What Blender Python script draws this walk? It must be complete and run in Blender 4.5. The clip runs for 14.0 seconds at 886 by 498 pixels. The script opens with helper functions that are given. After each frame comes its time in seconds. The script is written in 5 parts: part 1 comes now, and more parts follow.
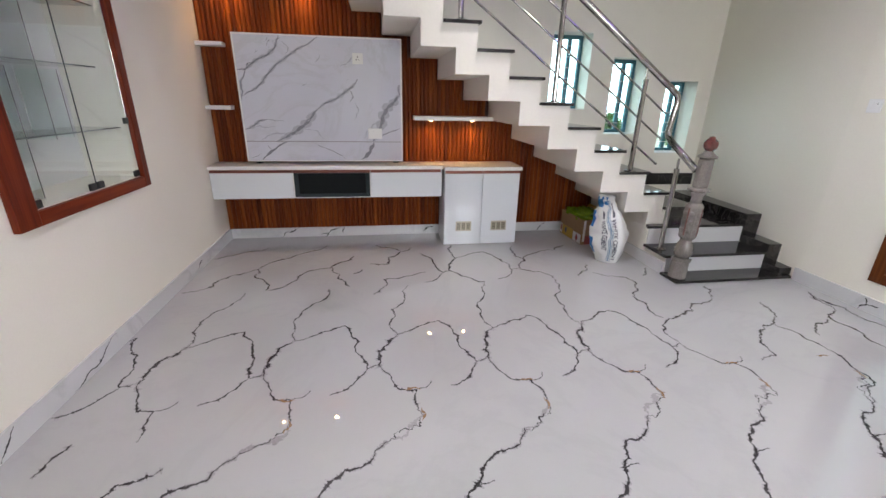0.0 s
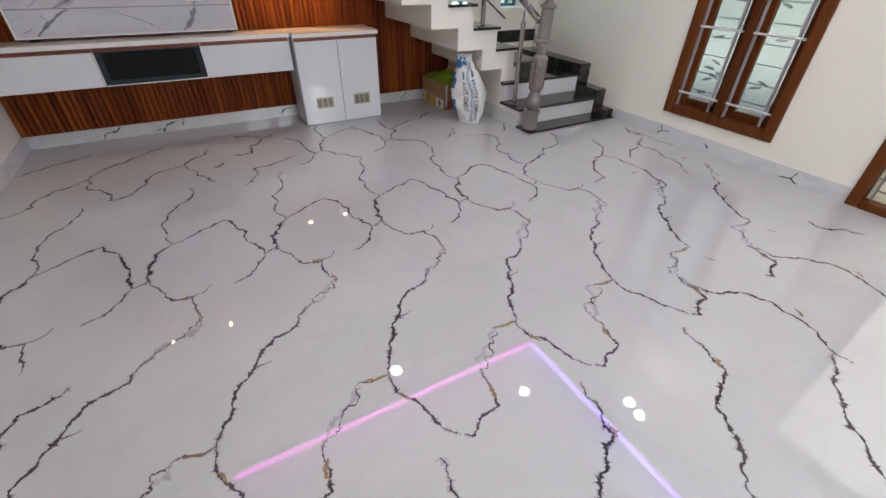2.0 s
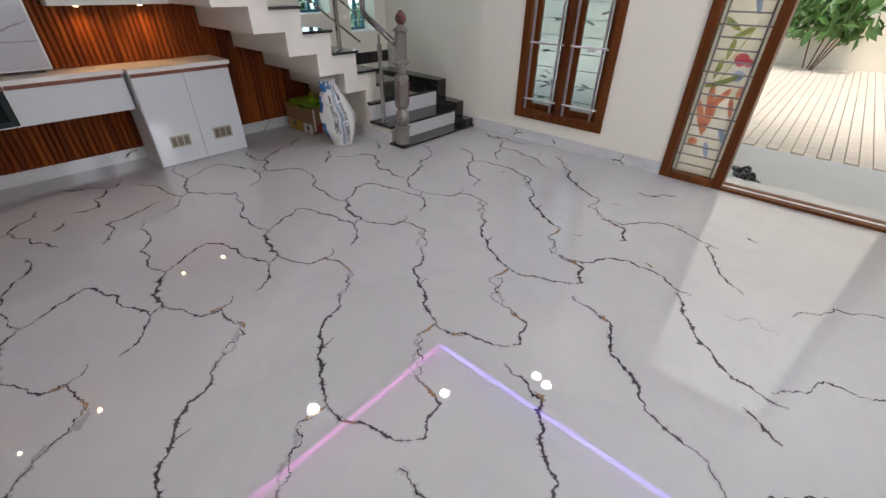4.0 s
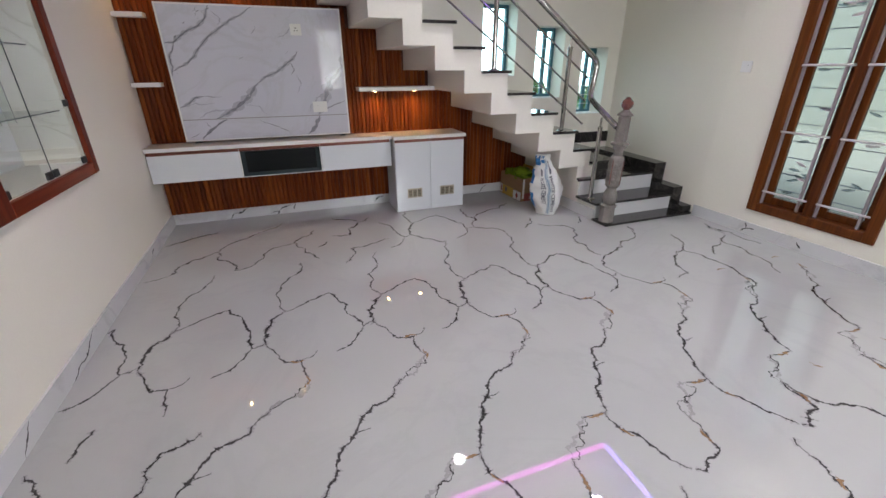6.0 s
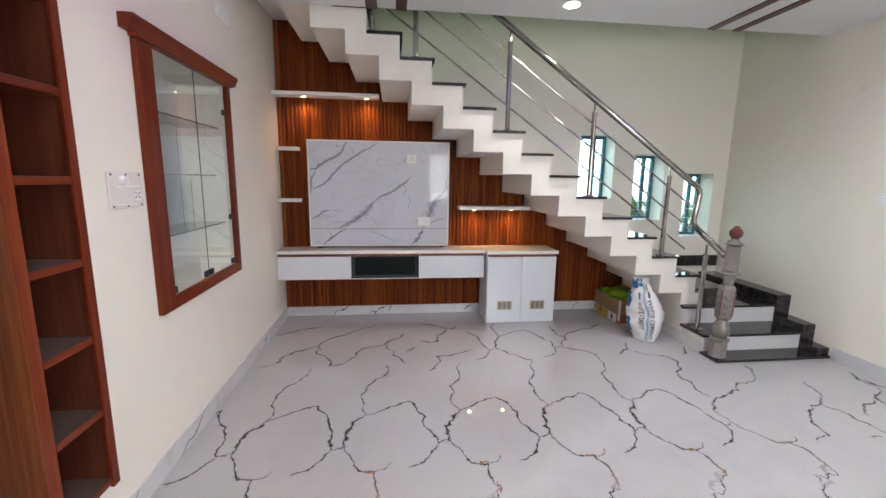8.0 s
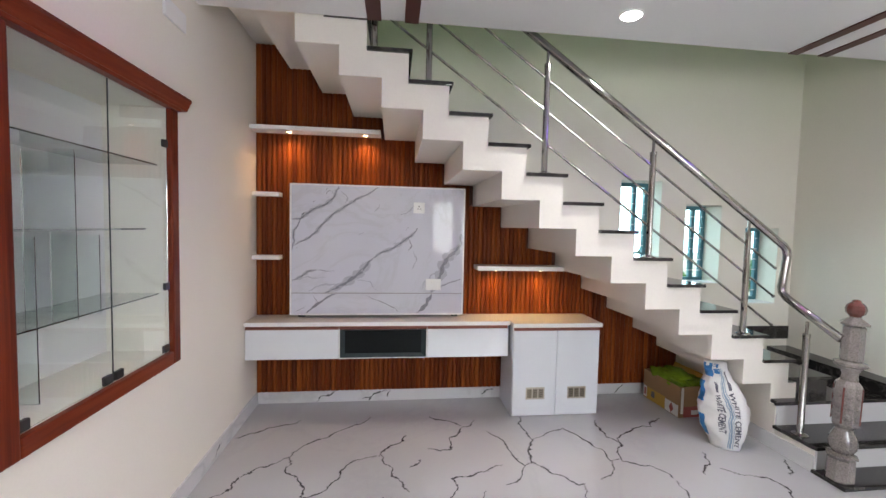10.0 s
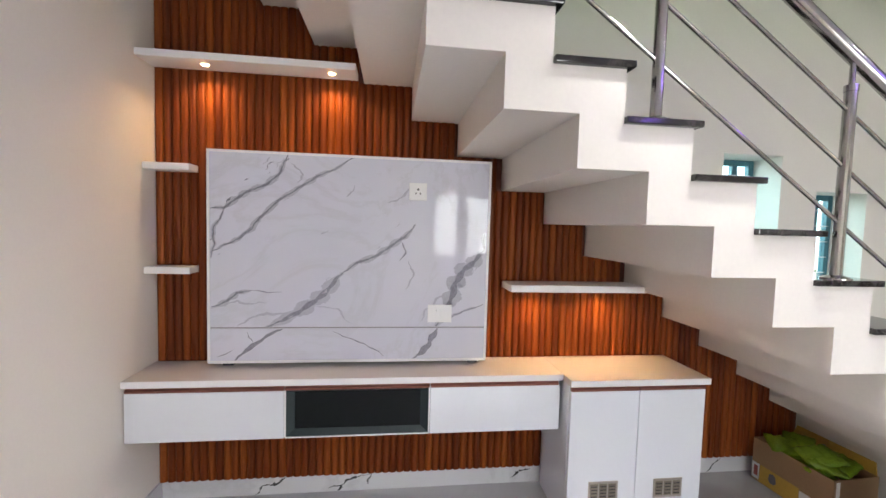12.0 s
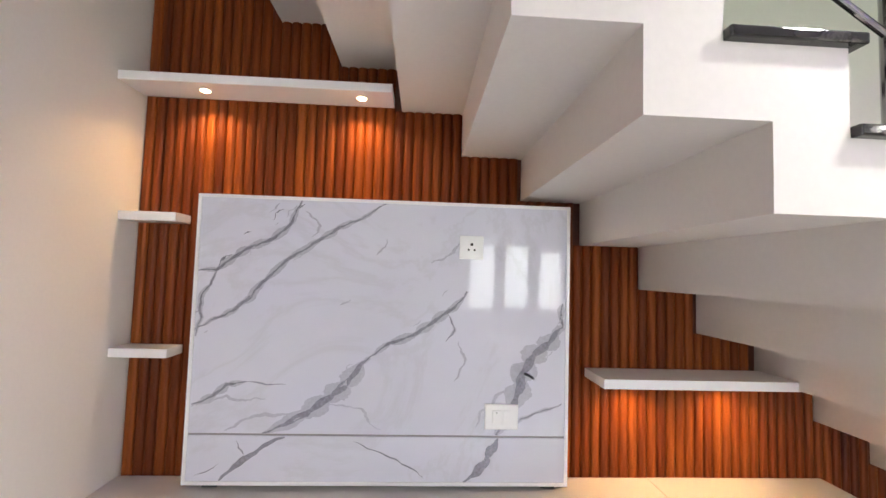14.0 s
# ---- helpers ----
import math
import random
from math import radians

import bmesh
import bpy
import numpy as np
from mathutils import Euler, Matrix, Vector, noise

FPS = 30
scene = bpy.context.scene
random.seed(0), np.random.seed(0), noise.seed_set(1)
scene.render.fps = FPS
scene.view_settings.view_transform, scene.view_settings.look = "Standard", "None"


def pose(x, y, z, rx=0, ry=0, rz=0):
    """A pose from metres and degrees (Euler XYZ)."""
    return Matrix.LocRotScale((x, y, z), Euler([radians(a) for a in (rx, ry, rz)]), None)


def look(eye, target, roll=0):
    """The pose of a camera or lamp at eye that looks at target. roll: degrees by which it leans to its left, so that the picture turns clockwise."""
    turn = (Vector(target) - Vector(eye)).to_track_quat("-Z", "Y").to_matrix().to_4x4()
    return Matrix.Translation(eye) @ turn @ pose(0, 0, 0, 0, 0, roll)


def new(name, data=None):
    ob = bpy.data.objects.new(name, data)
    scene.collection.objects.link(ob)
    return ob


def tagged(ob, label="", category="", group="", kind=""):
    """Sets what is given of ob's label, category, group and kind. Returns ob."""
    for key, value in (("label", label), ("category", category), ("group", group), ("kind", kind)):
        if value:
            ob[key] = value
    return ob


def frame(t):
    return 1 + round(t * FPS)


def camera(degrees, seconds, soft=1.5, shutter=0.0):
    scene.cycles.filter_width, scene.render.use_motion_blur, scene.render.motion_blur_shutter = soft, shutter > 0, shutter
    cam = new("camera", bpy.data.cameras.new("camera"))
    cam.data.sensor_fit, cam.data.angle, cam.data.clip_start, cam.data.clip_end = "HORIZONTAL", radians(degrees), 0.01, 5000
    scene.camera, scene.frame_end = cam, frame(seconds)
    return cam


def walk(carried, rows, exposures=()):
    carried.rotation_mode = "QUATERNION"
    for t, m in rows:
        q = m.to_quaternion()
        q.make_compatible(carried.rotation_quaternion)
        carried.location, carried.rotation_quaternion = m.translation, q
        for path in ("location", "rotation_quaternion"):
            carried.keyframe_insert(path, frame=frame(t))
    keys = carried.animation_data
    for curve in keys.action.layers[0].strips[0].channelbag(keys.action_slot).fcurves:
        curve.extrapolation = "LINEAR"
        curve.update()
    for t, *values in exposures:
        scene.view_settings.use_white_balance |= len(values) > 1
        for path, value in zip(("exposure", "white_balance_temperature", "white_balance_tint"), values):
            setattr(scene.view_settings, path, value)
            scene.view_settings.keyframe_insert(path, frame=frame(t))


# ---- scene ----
cam = camera(94.3, 14.0)
PATH = [
    (0, (1.422, -3.995, 1.297), (1.715, -2.139, 0.612), 1.2),
    (0.5, (1.388, -4.005, 1.26), (1.743, -2.258, 0.354), 0.9),
    (1, (1.354, -4.02, 1.239), (1.819, -2.383, 0.189), 0.9),
    (1.5, (1.31, -4.069, 1.23), (1.93, -2.534, 0.108), 1),
    (2, (1.279, -4.103, 1.226), (2.088, -2.681, 0.075), 1.1),
    (2.5, (1.23, -4.103, 1.234), (2.229, -2.81, 0.079), 1.2),
    (3.1, (1.191, -4.102, 1.244), (2.364, -2.942, 0.1), 1.18),
    (3.7, (1.168, -4.099, 1.259), (2.44, -2.992, 0.144), 1.13),
    (4.3, (1.148, -4.099, 1.272), (2.414, -2.942, 0.21), 0.9),
    (4.8, (1.127, -4.102, 1.278), (2.283, -2.81, 0.281), 0.5),
    (5, (1.126, -4.106, 1.279), (2.217, -2.738, 0.311), 0.2),
    (5.5, (1.113, -4.13, 1.297), (1.989, -2.57, 0.402), -0.2),
    (6, (1.083, -4.159, 1.311), (1.714, -2.442, 0.504), -0.2),
    (6.5, (1.067, -4.182, 1.338), (1.485, -2.359, 0.63), -0.1),
    (7, (1.081, -4.202, 1.348), (1.366, -2.312, 0.759), 0.2),
    (7.5, (1.095, -4.21, 1.38), (1.331, -2.277, 0.925), 0.5),
    (8, (1.095, -4.219, 1.416), (1.331, -2.261, 1.08), 0.8),
    (8.5, (1.097, -4.163, 1.42), (1.349, -2.194, 1.18), 1),
    (9, (1.094, -3.973, 1.431), (1.34, -1.995, 1.264), 1.1),
    (9.2, (1.078, -3.865, 1.439), (1.324, -1.886, 1.291), 1.13),
    (9.9, (1.069, -3.455, 1.456), (1.311, -1.473, 1.348), 1.23),
    (10.6, (1.115, -3.012, 1.458), (1.35, -1.028, 1.353), 1.36),
    (11.5, (1.155, -2.461, 1.443), (1.391, -0.478, 1.332), 1.6),
    (12, (1.149, -2.177, 1.443), (1.394, -0.195, 1.326), 1.6),
    (12.5, (1.136, -1.931, 1.45), (1.384, 0.051, 1.344), 1.7),
    (13, (1.153, -1.746, 1.463), (1.371, 0.241, 1.387), 1.7),
    (13.5, (1.13, -1.649, 1.481), (1.289, 0.345, 1.477), 1.7),
    (14, (1.089, -1.633, 1.51), (1.19, 0.361, 1.622), 1.7),
]
walk(cam, [(t, look(e, g, r)) for t, e, g, r in PATH],
     [(0.0, 1.04), (1.0, 0.98), (2.5, 0.73), (3.7, 0.53), (5.0, 0.48), (6.0, 0.77), (7.0, 1.1), (9.0, 1.14), (11.5, 1.42), (13.0, 1.5), (14.0, 1.61)])


# ---- light ----
world = bpy.data.worlds.new("daylight")
scene.world = world
world.use_nodes = True
wn = world.node_tree
sky = wn.nodes.new("ShaderNodeTexSky")
sky.sky_type, sky.sun_disc = "NISHITA", False
sky.sun_elevation, sky.sun_rotation = radians(65), radians(255)
wn.links.new(sky.outputs["Color"], wn.nodes["Background"].inputs["Color"])
wn.nodes["Background"].inputs["Strength"].default_value = 0.15


def lamp(name, kind, m, energy, colour=(1, 1, 1), **more):
    data = bpy.data.lights.new(name, kind)
    data.energy, data.color = energy, colour
    if kind == "AREA":
        data.shape, data.size, data.size_y = "RECTANGLE", more["size"], more["size_y"]
    if kind == "SPOT":
        data.spot_size, data.spot_blend, data.shadow_soft_size = more["spot"], more["blend"], more["soft"]
    if kind == "SUN":
        data.angle = more["angle"]
    ob = new(name, data)
    ob.matrix_world = m
    return ob


W = 4.66           # right wall
BACK = -5.6         # wall behind the start of the walk
CEIL = 2.635
lamp("sun", "SUN", look((0, 0, 0), (0.46, 0.12, -1.0)), 3.0, (1.0, 0.96, 0.9), angle=radians(20))
# added warm lamp hidden above the door head, in place of daylight
lamp("sky_door", "AREA", look((5.75, -4.33, 3.7), (3.9, -4.30, 0.0)), 26, (1.0, 0.88, 0.64), size=0.9, size_y=0.9)
lamp("sky_back_windows", "AREA", look((2.72, BACK - 0.18, 1.46), (2.6, 0, 1.3)), 41, (0.94, 0.985, 0.99), size=1.6, size_y=1.1)
# added fill with no known source, tints the upper stair wall green
lamp("upper_green_fill", "AREA", look((2.3, -3.45, 4.4), (2.3, 0, 3.4)), 2.4, (0.50, 1.0, 0.26), size=0.68, size_y=0.52)
# added cyan lamp outside, off to the left, to brighten the right-hand reveals
lamp("sky_stair_windows", "AREA", look((1.6, 1.9, 2.3), (4.1, 0.1, 1.3)), 42, (0.66, 0.97, 1.0), size=1.6, size_y=1.6)
# added fill lamp in front of the closed passage wall, out of view
lamp("passage_fill", "AREA", look((-1.95, -4.3, 1.6), (1.0, -3.6, 1.2)), 7, (1.0, 0.985, 0.93), size=1.2, size_y=1.6)


# ---- materials ----
def shader(name):
    m = bpy.data.materials.new(name)
    m.use_nodes = True
    return m, m.node_tree, m.node_tree.nodes["Principled BSDF"]


def add(nt, kind, **values):
    n = nt.nodes.new(kind)
    for key, value in values.items():
        n.inputs[key].default_value = value
    return n


def coords(nt, scale):
    c = nt.nodes.new("ShaderNodeTexCoord")
    g = nt.nodes.new("ShaderNodeNewGeometry")
    mp = nt.nodes.new("ShaderNodeMapping")
    mp.inputs["Scale"].default_value = scale
    nt.links.new(g.outputs["Position"], mp.inputs["Vector"])
    return mp


def ramp(nt, source, stops):
    r = nt.nodes.new("ShaderNodeValToRGB")
    els = r.color_ramp.elements
    while len(els) < len(stops):
        els.new(0.5)
    for e, (p, c) in zip(els, stops):
        e.position, e.color = p, (*c, 1)
    nt.links.new(source, r.inputs["Fac"])
    return r


def relief(nt, bsdf, source, strength, distance=0.002):
    b = add(nt, "ShaderNodeBump", Strength=strength, Distance=distance)
    nt.links.new(source, b.inputs["Height"])
    nt.links.new(b.outputs["Normal"], bsdf.inputs["Normal"])


def surface(name, colour, rough=0.5, metal=0.0, vary=0.08, grain=18.0, bump=0.05, coat=0.0, stretch=(1, 1, 1), spec=0.5):
    """A plain surface with blotches at two scales, uneven gloss and fine relief."""
    m, nt, b = shader(name)
    mp = coords(nt, stretch)
    big = add(nt, "ShaderNodeTexNoise", Scale=grain * 0.12, Detail=3.0)
    fine = add(nt, "ShaderNodeTexNoise", Scale=grain * 6, Detail=5.0)
    for n in (big, fine):
        nt.links.new(mp.outputs["Vector"], n.inputs["Vector"])
    mix = nt.nodes.new("ShaderNodeMath")
    mix.operation = "ADD"
    half = nt.nodes.new("ShaderNodeMath")
    half.operation, half.inputs[1].default_value = "MULTIPLY", 0.5
    nt.links.new(big.outputs["Fac"], mix.inputs[0])
    nt.links.new(fine.outputs["Fac"], mix.inputs[1])
    nt.links.new(mix.outputs[0], half.inputs[0])
    r = ramp(nt, half.outputs[0], [(0.3, [c * (1 - vary) for c in colour]), (0.7, [min(1, c * (1 + vary)) for c in colour])])
    nt.links.new(r.outputs["Color"], b.inputs["Base Color"])
    rr = nt.nodes.new("ShaderNodeMapRange")
    rr.inputs["To Min"].default_value, rr.inputs["To Max"].default_value = rough * 0.85, min(1, rough * 1.15)
    nt.links.new(big.outputs["Fac"], rr.inputs["Value"])
    nt.links.new(rr.outputs["Result"], b.inputs["Roughness"])
    b.inputs["Metallic"].default_value = metal
    b.inputs["Coat Weight"].default_value = coat
    b.inputs["Coat Roughness"].default_value = 0.08
    b.inputs["Specular IOR Level"].default_value = spec
    if bump:
        relief(nt, b, fine.outputs["Fac"], bump)
    return m


def wood(name, dark, mid, light, along="z", rough=0.35, scale=1.0, coat=0.2, per_piece=True):
    m, nt, b = shader(name)
    s = {"x": (0.35, 9, 9), "y": (9, 0.35, 9), "z": (9, 9, 0.35)}[along]
    mp = coords(nt, [c * scale for c in s])
    info = nt.nodes.new("ShaderNodeObjectInfo")
    shift = nt.nodes.new("ShaderNodeVectorMath")
    shift.operation = "MULTIPLY_ADD"
    shift.inputs[1].default_value = (31, 17, 23)
    comb = nt.nodes.new("ShaderNodeCombineXYZ")
    for k in range(3):
        nt.links.new(info.outputs["Random"], comb.inputs[k])
    nt.links.new(comb.outputs["Vector"], shift.inputs[0])
    nt.links.new(mp.outputs["Vector"], shift.inputs[2])
    n1 = add(nt, "ShaderNodeTexNoise", Scale=1.6, Detail=7.0, Roughness=0.62, Distortion=0.8)
    n2 = add(nt, "ShaderNodeTexNoise", Scale=9.0, Detail=4.0, Roughness=0.7)
    for n in (n1, n2):
        nt.links.new(shift.outputs["Vector"], n.inputs["Vector"])
    mx = nt.nodes.new("ShaderNodeMath")
    mx.operation, mx.inputs[1].default_value = "MULTIPLY_ADD", 0.35
    nt.links.new(n2.outputs["Fac"], mx.inputs[0])
    sc = nt.nodes.new("ShaderNodeMath")
    sc.operation, sc.inputs[1].default_value = "MULTIPLY", 0.65
    nt.links.new(n1.outputs["Fac"], sc.inputs[0])
    nt.links.new(sc.outputs[0], mx.inputs[2])
    out = mx.outputs[0]
    if per_piece:
        pr = nt.nodes.new("ShaderNodeMath")
        pr.operation, pr.inputs[1].default_value, pr.inputs[2].default_value = "MULTIPLY_ADD", 0.16, -0.08
        nt.links.new(info.outputs["Random"], pr.inputs[0])
        ad = nt.nodes.new("ShaderNodeMath")
        nt.links.new(out, ad.inputs[0])
        nt.links.new(pr.outputs[0], ad.inputs[1])
        out = ad.outputs[0]
    r = ramp(nt, out, [(0.3, dark), (0.5, mid), (0.7, light)])
    nt.links.new(r.outputs["Color"], b.inputs["Base Color"])
    b.inputs["Roughness"].default_value = rough
    b.inputs["Coat Weight"].default_value = coat
    b.inputs["Coat Roughness"].default_value = 0.15
    relief(nt, b, n2.outputs["Fac"], 0.12, 0.001)
    return m


def stone(name, base, vein, rough=0.05, scale=1.0, amount=0.5, vein_at=(0.47, 0.5, 0.53)):
    """Polished stone with soft clouds and thin crooked veins."""
    m, nt, b = shader(name)
    mp = coords(nt, (scale, scale, scale))
    cloud = add(nt, "ShaderNodeTexNoise", Scale=1.3, Detail=5.0)
    crook = add(nt, "ShaderNodeTexNoise", Scale=1.1, Detail=9.0, Roughness=0.62, Distortion=1.1)
    for n in (cloud, crook):
        nt.links.new(mp.outputs["Vector"], n.inputs["Vector"])
    a = ramp(nt, cloud.outputs["Fac"], [(0.3, [c * 0.93 for c in base]), (0.7, [min(1, c * 1.04) for c in base])])
    v = ramp(nt, crook.outputs["Fac"], [(vein_at[0], (0, 0, 0)), (vein_at[1], (amount,) * 3), (vein_at[2], (0, 0, 0))])
    mix = nt.nodes.new("ShaderNodeMix")
    mix.data_type = "RGBA"
    nt.links.new(v.outputs["Color"], mix.inputs["Factor"])
    nt.links.new(a.outputs["Color"], mix.inputs["A"])
    mix.inputs["B"].default_value = (*vein, 1)
    nt.links.new(mix.outputs["Result"], b.inputs["Base Color"])
    b.inputs["Roughness"].default_value = rough
    return m


def glow(name, colour, strength):
    m, nt, b = shader(name)
    b.inputs["Base Color"].default_value = (*colour, 1)
    b.inputs["Emission Color"].default_value = (*colour, 1)
    b.inputs["Emission Strength"].default_value = strength
    return m


def glass(name, colour, rough=0.0, bump=0.0, scale=60):
    m, nt, b = shader(name)
    b.inputs["Base Color"].default_value = (*colour, 1)
    b.inputs["Transmission Weight"].default_value = 1.0
    b.inputs["Roughness"].default_value = rough
    b.inputs["IOR"].default_value = 1.45
    if bump:
        mp = coords(nt, (1, 1, 1))
        n = add(nt, "ShaderNodeTexNoise", Scale=scale, Detail=2.0)
        nt.links.new(mp.outputs["Vector"], n.inputs["Vector"])
        relief(nt, b, n.outputs["Fac"], bump, 0.004)
    return m


def sheer(name, colour, through_part, rough=0.4):
    """Frosted or painted glass: part of the light goes through it, scattered."""
    m, nt, b = shader(name)
    b.inputs["Base Color"].default_value = (*colour, 1)
    b.inputs["Roughness"].default_value = rough
    t = nt.nodes.new("ShaderNodeBsdfTranslucent")
    t.inputs["Color"].default_value = (*colour, 1)
    mix = nt.nodes.new("ShaderNodeMixShader")
    mix.inputs["Fac"].default_value = through_part
    nt.links.new(b.outputs["BSDF"], mix.inputs[1])
    nt.links.new(t.outputs["BSDF"], mix.inputs[2])
    nt.links.new(mix.outputs["Shader"], nt.nodes["Material Output"].inputs["Surface"])
    return m


PAINT = surface("wall_paint", (0.81, 0.775, 0.70), 0.55, vary=0.025, grain=14, bump=0.05)
PAINT_CEIL = surface("ceiling_paint", (0.72, 0.72, 0.73), 0.7, vary=0.02, grain=10, bump=0.03)
STAIR_PAINT = surface("stair_paint", (0.77, 0.735, 0.68), 0.5, vary=0.03, grain=12, bump=0.06)
FLOOR = stone("floor_tile", (0.455, 0.455, 0.465), (0.39, 0.39, 0.40), 0.016, 0.7, 0.25)
FLOOR.node_tree.nodes["Principled BSDF"].inputs["IOR"].default_value = 1.9
SKIRT = stone("skirting_tile", (0.62, 0.62, 0.64), (0.40, 0.40, 0.42), 0.04, 0.6, 0.35, (0.47, 0.5, 0.53))
VEIN = surface("vein_grey", (0.05, 0.048, 0.05), 0.05, vary=0.8, grain=30, bump=0)
VEIN_SOFT = surface("vein_soft", (0.33, 0.325, 0.335), 0.06, vary=0.3, grain=30, bump=0)
VEIN_RUST = surface("vein_rust", (0.26, 0.165, 0.095), 0.06, vary=0.45, grain=40, bump=0)
PANEL = stone("marble_panel", (0.66, 0.665, 0.75), (0.52, 0.52, 0.56), 0.018, 1.2, 0.35)
PANEL.node_tree.nodes["Principled BSDF"].inputs["IOR"].default_value = 1.3
PANEL_VEIN = surface("panel_vein", (0.25, 0.25, 0.30), 0.05, vary=0.45, grain=22, bump=0)
PANEL_FAINT = surface("panel_vein_faint", (0.47, 0.475, 0.55), 0.05, vary=0.15, grain=22, bump=0)
GRANITE = stone("black_granite", (0.020, 0.018, 0.018), (0.11, 0.10, 0.095), 0.07, 5.0, 0.4)
SLAT = wood("slat_wood", (0.070, 0.012, 0.002), (0.165, 0.033, 0.0045), (0.30, 0.077, 0.011), "z", 0.5, 1.0, 0.0)
SLAT.node_tree.nodes["Principled BSDF"].inputs["Specular IOR Level"].default_value = 0.2
MAHOGANY = wood("red_wood", (0.055, 0.0075, 0.003), (0.145, 0.021, 0.0065), (0.225, 0.044, 0.014), "z", 0.42, 1.2, 0.08)
MAHOGANY_H = wood("red_wood_across", (0.055, 0.0075, 0.003), (0.145, 0.021, 0.0065), (0.225, 0.044, 0.014), "y", 0.42, 1.2, 0.08)
for m_ in (MAHOGANY, MAHOGANY_H):
    m_.node_tree.nodes["Principled BSDF"].inputs["Specular IOR Level"].default_value = 0.22
DARKWOOD = wood("niche_veneer", (0.03, 0.008, 0.005), (0.085, 0.022, 0.012), (0.15, 0.045, 0.022), "z", 0.35, 0.8, 0.2)
LAMINATE = wood("brown_laminate", (0.022, 0.004, 0.0015), (0.095, 0.020, 0.005), (0.22, 0.060, 0.014), "z", 0.45, 0.6, 0.0)
LAMINATE.node_tree.nodes["Principled BSDF"].inputs["Specular IOR Level"].default_value = 0.25
TEAK = wood("teak_frame", (0.045, 0.010, 0.0013), (0.10, 0.025, 0.0033), (0.165, 0.047, 0.008), "z", 0.42, 1.1, 0.0)
TEAK.node_tree.nodes["Principled BSDF"].inputs["Specular IOR Level"].default_value = 0.25
WHITE = surface("white_gloss_laminate", (0.73, 0.755, 0.80), 0.05, vary=0.015, grain=8, bump=0.0)
EDGE = surface("white_edge_band", (0.82, 0.82, 0.82), 0.35, vary=0.02, grain=8, bump=0.02)
COUNTER = surface("counter_top", (0.56, 0.535, 0.52), 0.3, vary=0.05, grain=60, bump=0.02, stretch=(0.2, 1, 1))
COPPER = surface("rose_profile", (0.24, 0.095, 0.072), 0.38, 0.65, vary=0.08, grain=30, bump=0.02, stretch=(0.1, 1, 1))
DARKGLASS = surface("dark_niche", (0.009, 0.011, 0.012), 0.2, vary=0.1, grain=10, bump=0, spec=0.15)
DARKFRAME = surface("niche_bevel", (0.026, 0.038, 0.042), 0.35, vary=0.1, grain=20, bump=0.02, spec=0.25)
STEEL = surface("brushed_steel", (0.38, 0.365, 0.35), 0.13, 1.0, vary=0.06, grain=40, bump=0.02)
NEWEL = surface("wrapped_post", (0.18, 0.16, 0.15), 0.25, vary=0.6, grain=22, bump=0.12, coat=0.9)
NEWEL_RED = surface("post_ball", (0.12, 0.035, 0.03), 0.25, vary=0.3, grain=30, bump=0.2, coat=0.5)
PLASTIC = surface("white_plastic", (0.82, 0.82, 0.82), 0.3, vary=0.02, grain=20, bump=0.01)
FILM = surface("dusty_plate", (0.78, 0.76, 0.73), 0.25, vary=0.05, grain=40, bump=0.12)
DARK = surface("dark_hole", (0.02, 0.02, 0.02), 0.5, vary=0.1, bump=0)
VENT_FRAME = surface("brushed_vent_frame", (0.46, 0.42, 0.36), 0.32, 0.8, vary=0.1, grain=40, bump=0.05)
VENT = surface("bronze_vent", (0.25, 0.22, 0.17), 0.35, 0.7, vary=0.15, grain=40, bump=0.05)
CLEAR = glass("clear_glass", (0.95, 0.985, 0.97))
TINTED = glass("tinted_glass", (0.78, 0.95, 0.97))
BRIGHT = glow("bright_haze", (0.80, 0.96, 1.0), 2.6)
SHELF_GLASS = glass("shelf_glass", (0.90, 0.98, 0.95))
ETCHED = glass("etched_glass", (0.40, 0.53, 0.59), 0.13, 1.0, 26)
ETCH_DARK = glass("etched_shape", (0.34, 0.41, 0.45), 0.25, 0.8, 60)
TEAL = surface("teal_window_frame", (0.045, 0.15, 0.185), 0.4, vary=0.1, grain=20, bump=0.03)
BAR = surface("window_bar", (0.62, 0.60, 0.62), 0.4, 0.2, vary=0.06, grain=20, bump=0.02)
DUST = surface("dusty_laminate", (0.075, 0.048, 0.043), 0.6, vary=0.25, grain=18, bump=0.05)
LILAC = surface("lilac_grey_bar", (0.34, 0.30, 0.32), 0.4, 0.2, vary=0.06, grain=20, bump=0.02)
GREYBAR = surface("grey_bar", (0.28, 0.27, 0.28), 0.4, 0.4, vary=0.08, grain=20, bump=0.02)
CARD = surface("cardboard", (0.30, 0.185, 0.095), 0.8, vary=0.12, grain=24, bump=0.12)
BAG = surface("woven_sack", (0.68, 0.68, 0.68), 0.55, vary=0.07, grain=60, bump=0.3)
INK_BLUE = surface("blue_ink", (0.03, 0.17, 0.42), 0.5, vary=0.25, grain=30, bump=0.1)
INK_GREY = surface("grey_ink", (0.10, 0.10, 0.13), 0.5, vary=0.2, grain=30, bump=0.05)
INK_PALE = surface("pale_ink", (0.24, 0.33, 0.44), 0.5, vary=0.2, grain=30, bump=0.05)
GREEN = surface("green_packet", (0.19, 0.32, 0.02), 0.16, vary=0.75, grain=60, bump=0.35)
YELLOW = surface("yellow_print", (0.48, 0.30, 0.05), 0.6, vary=0.15, grain=20, bump=0.05)
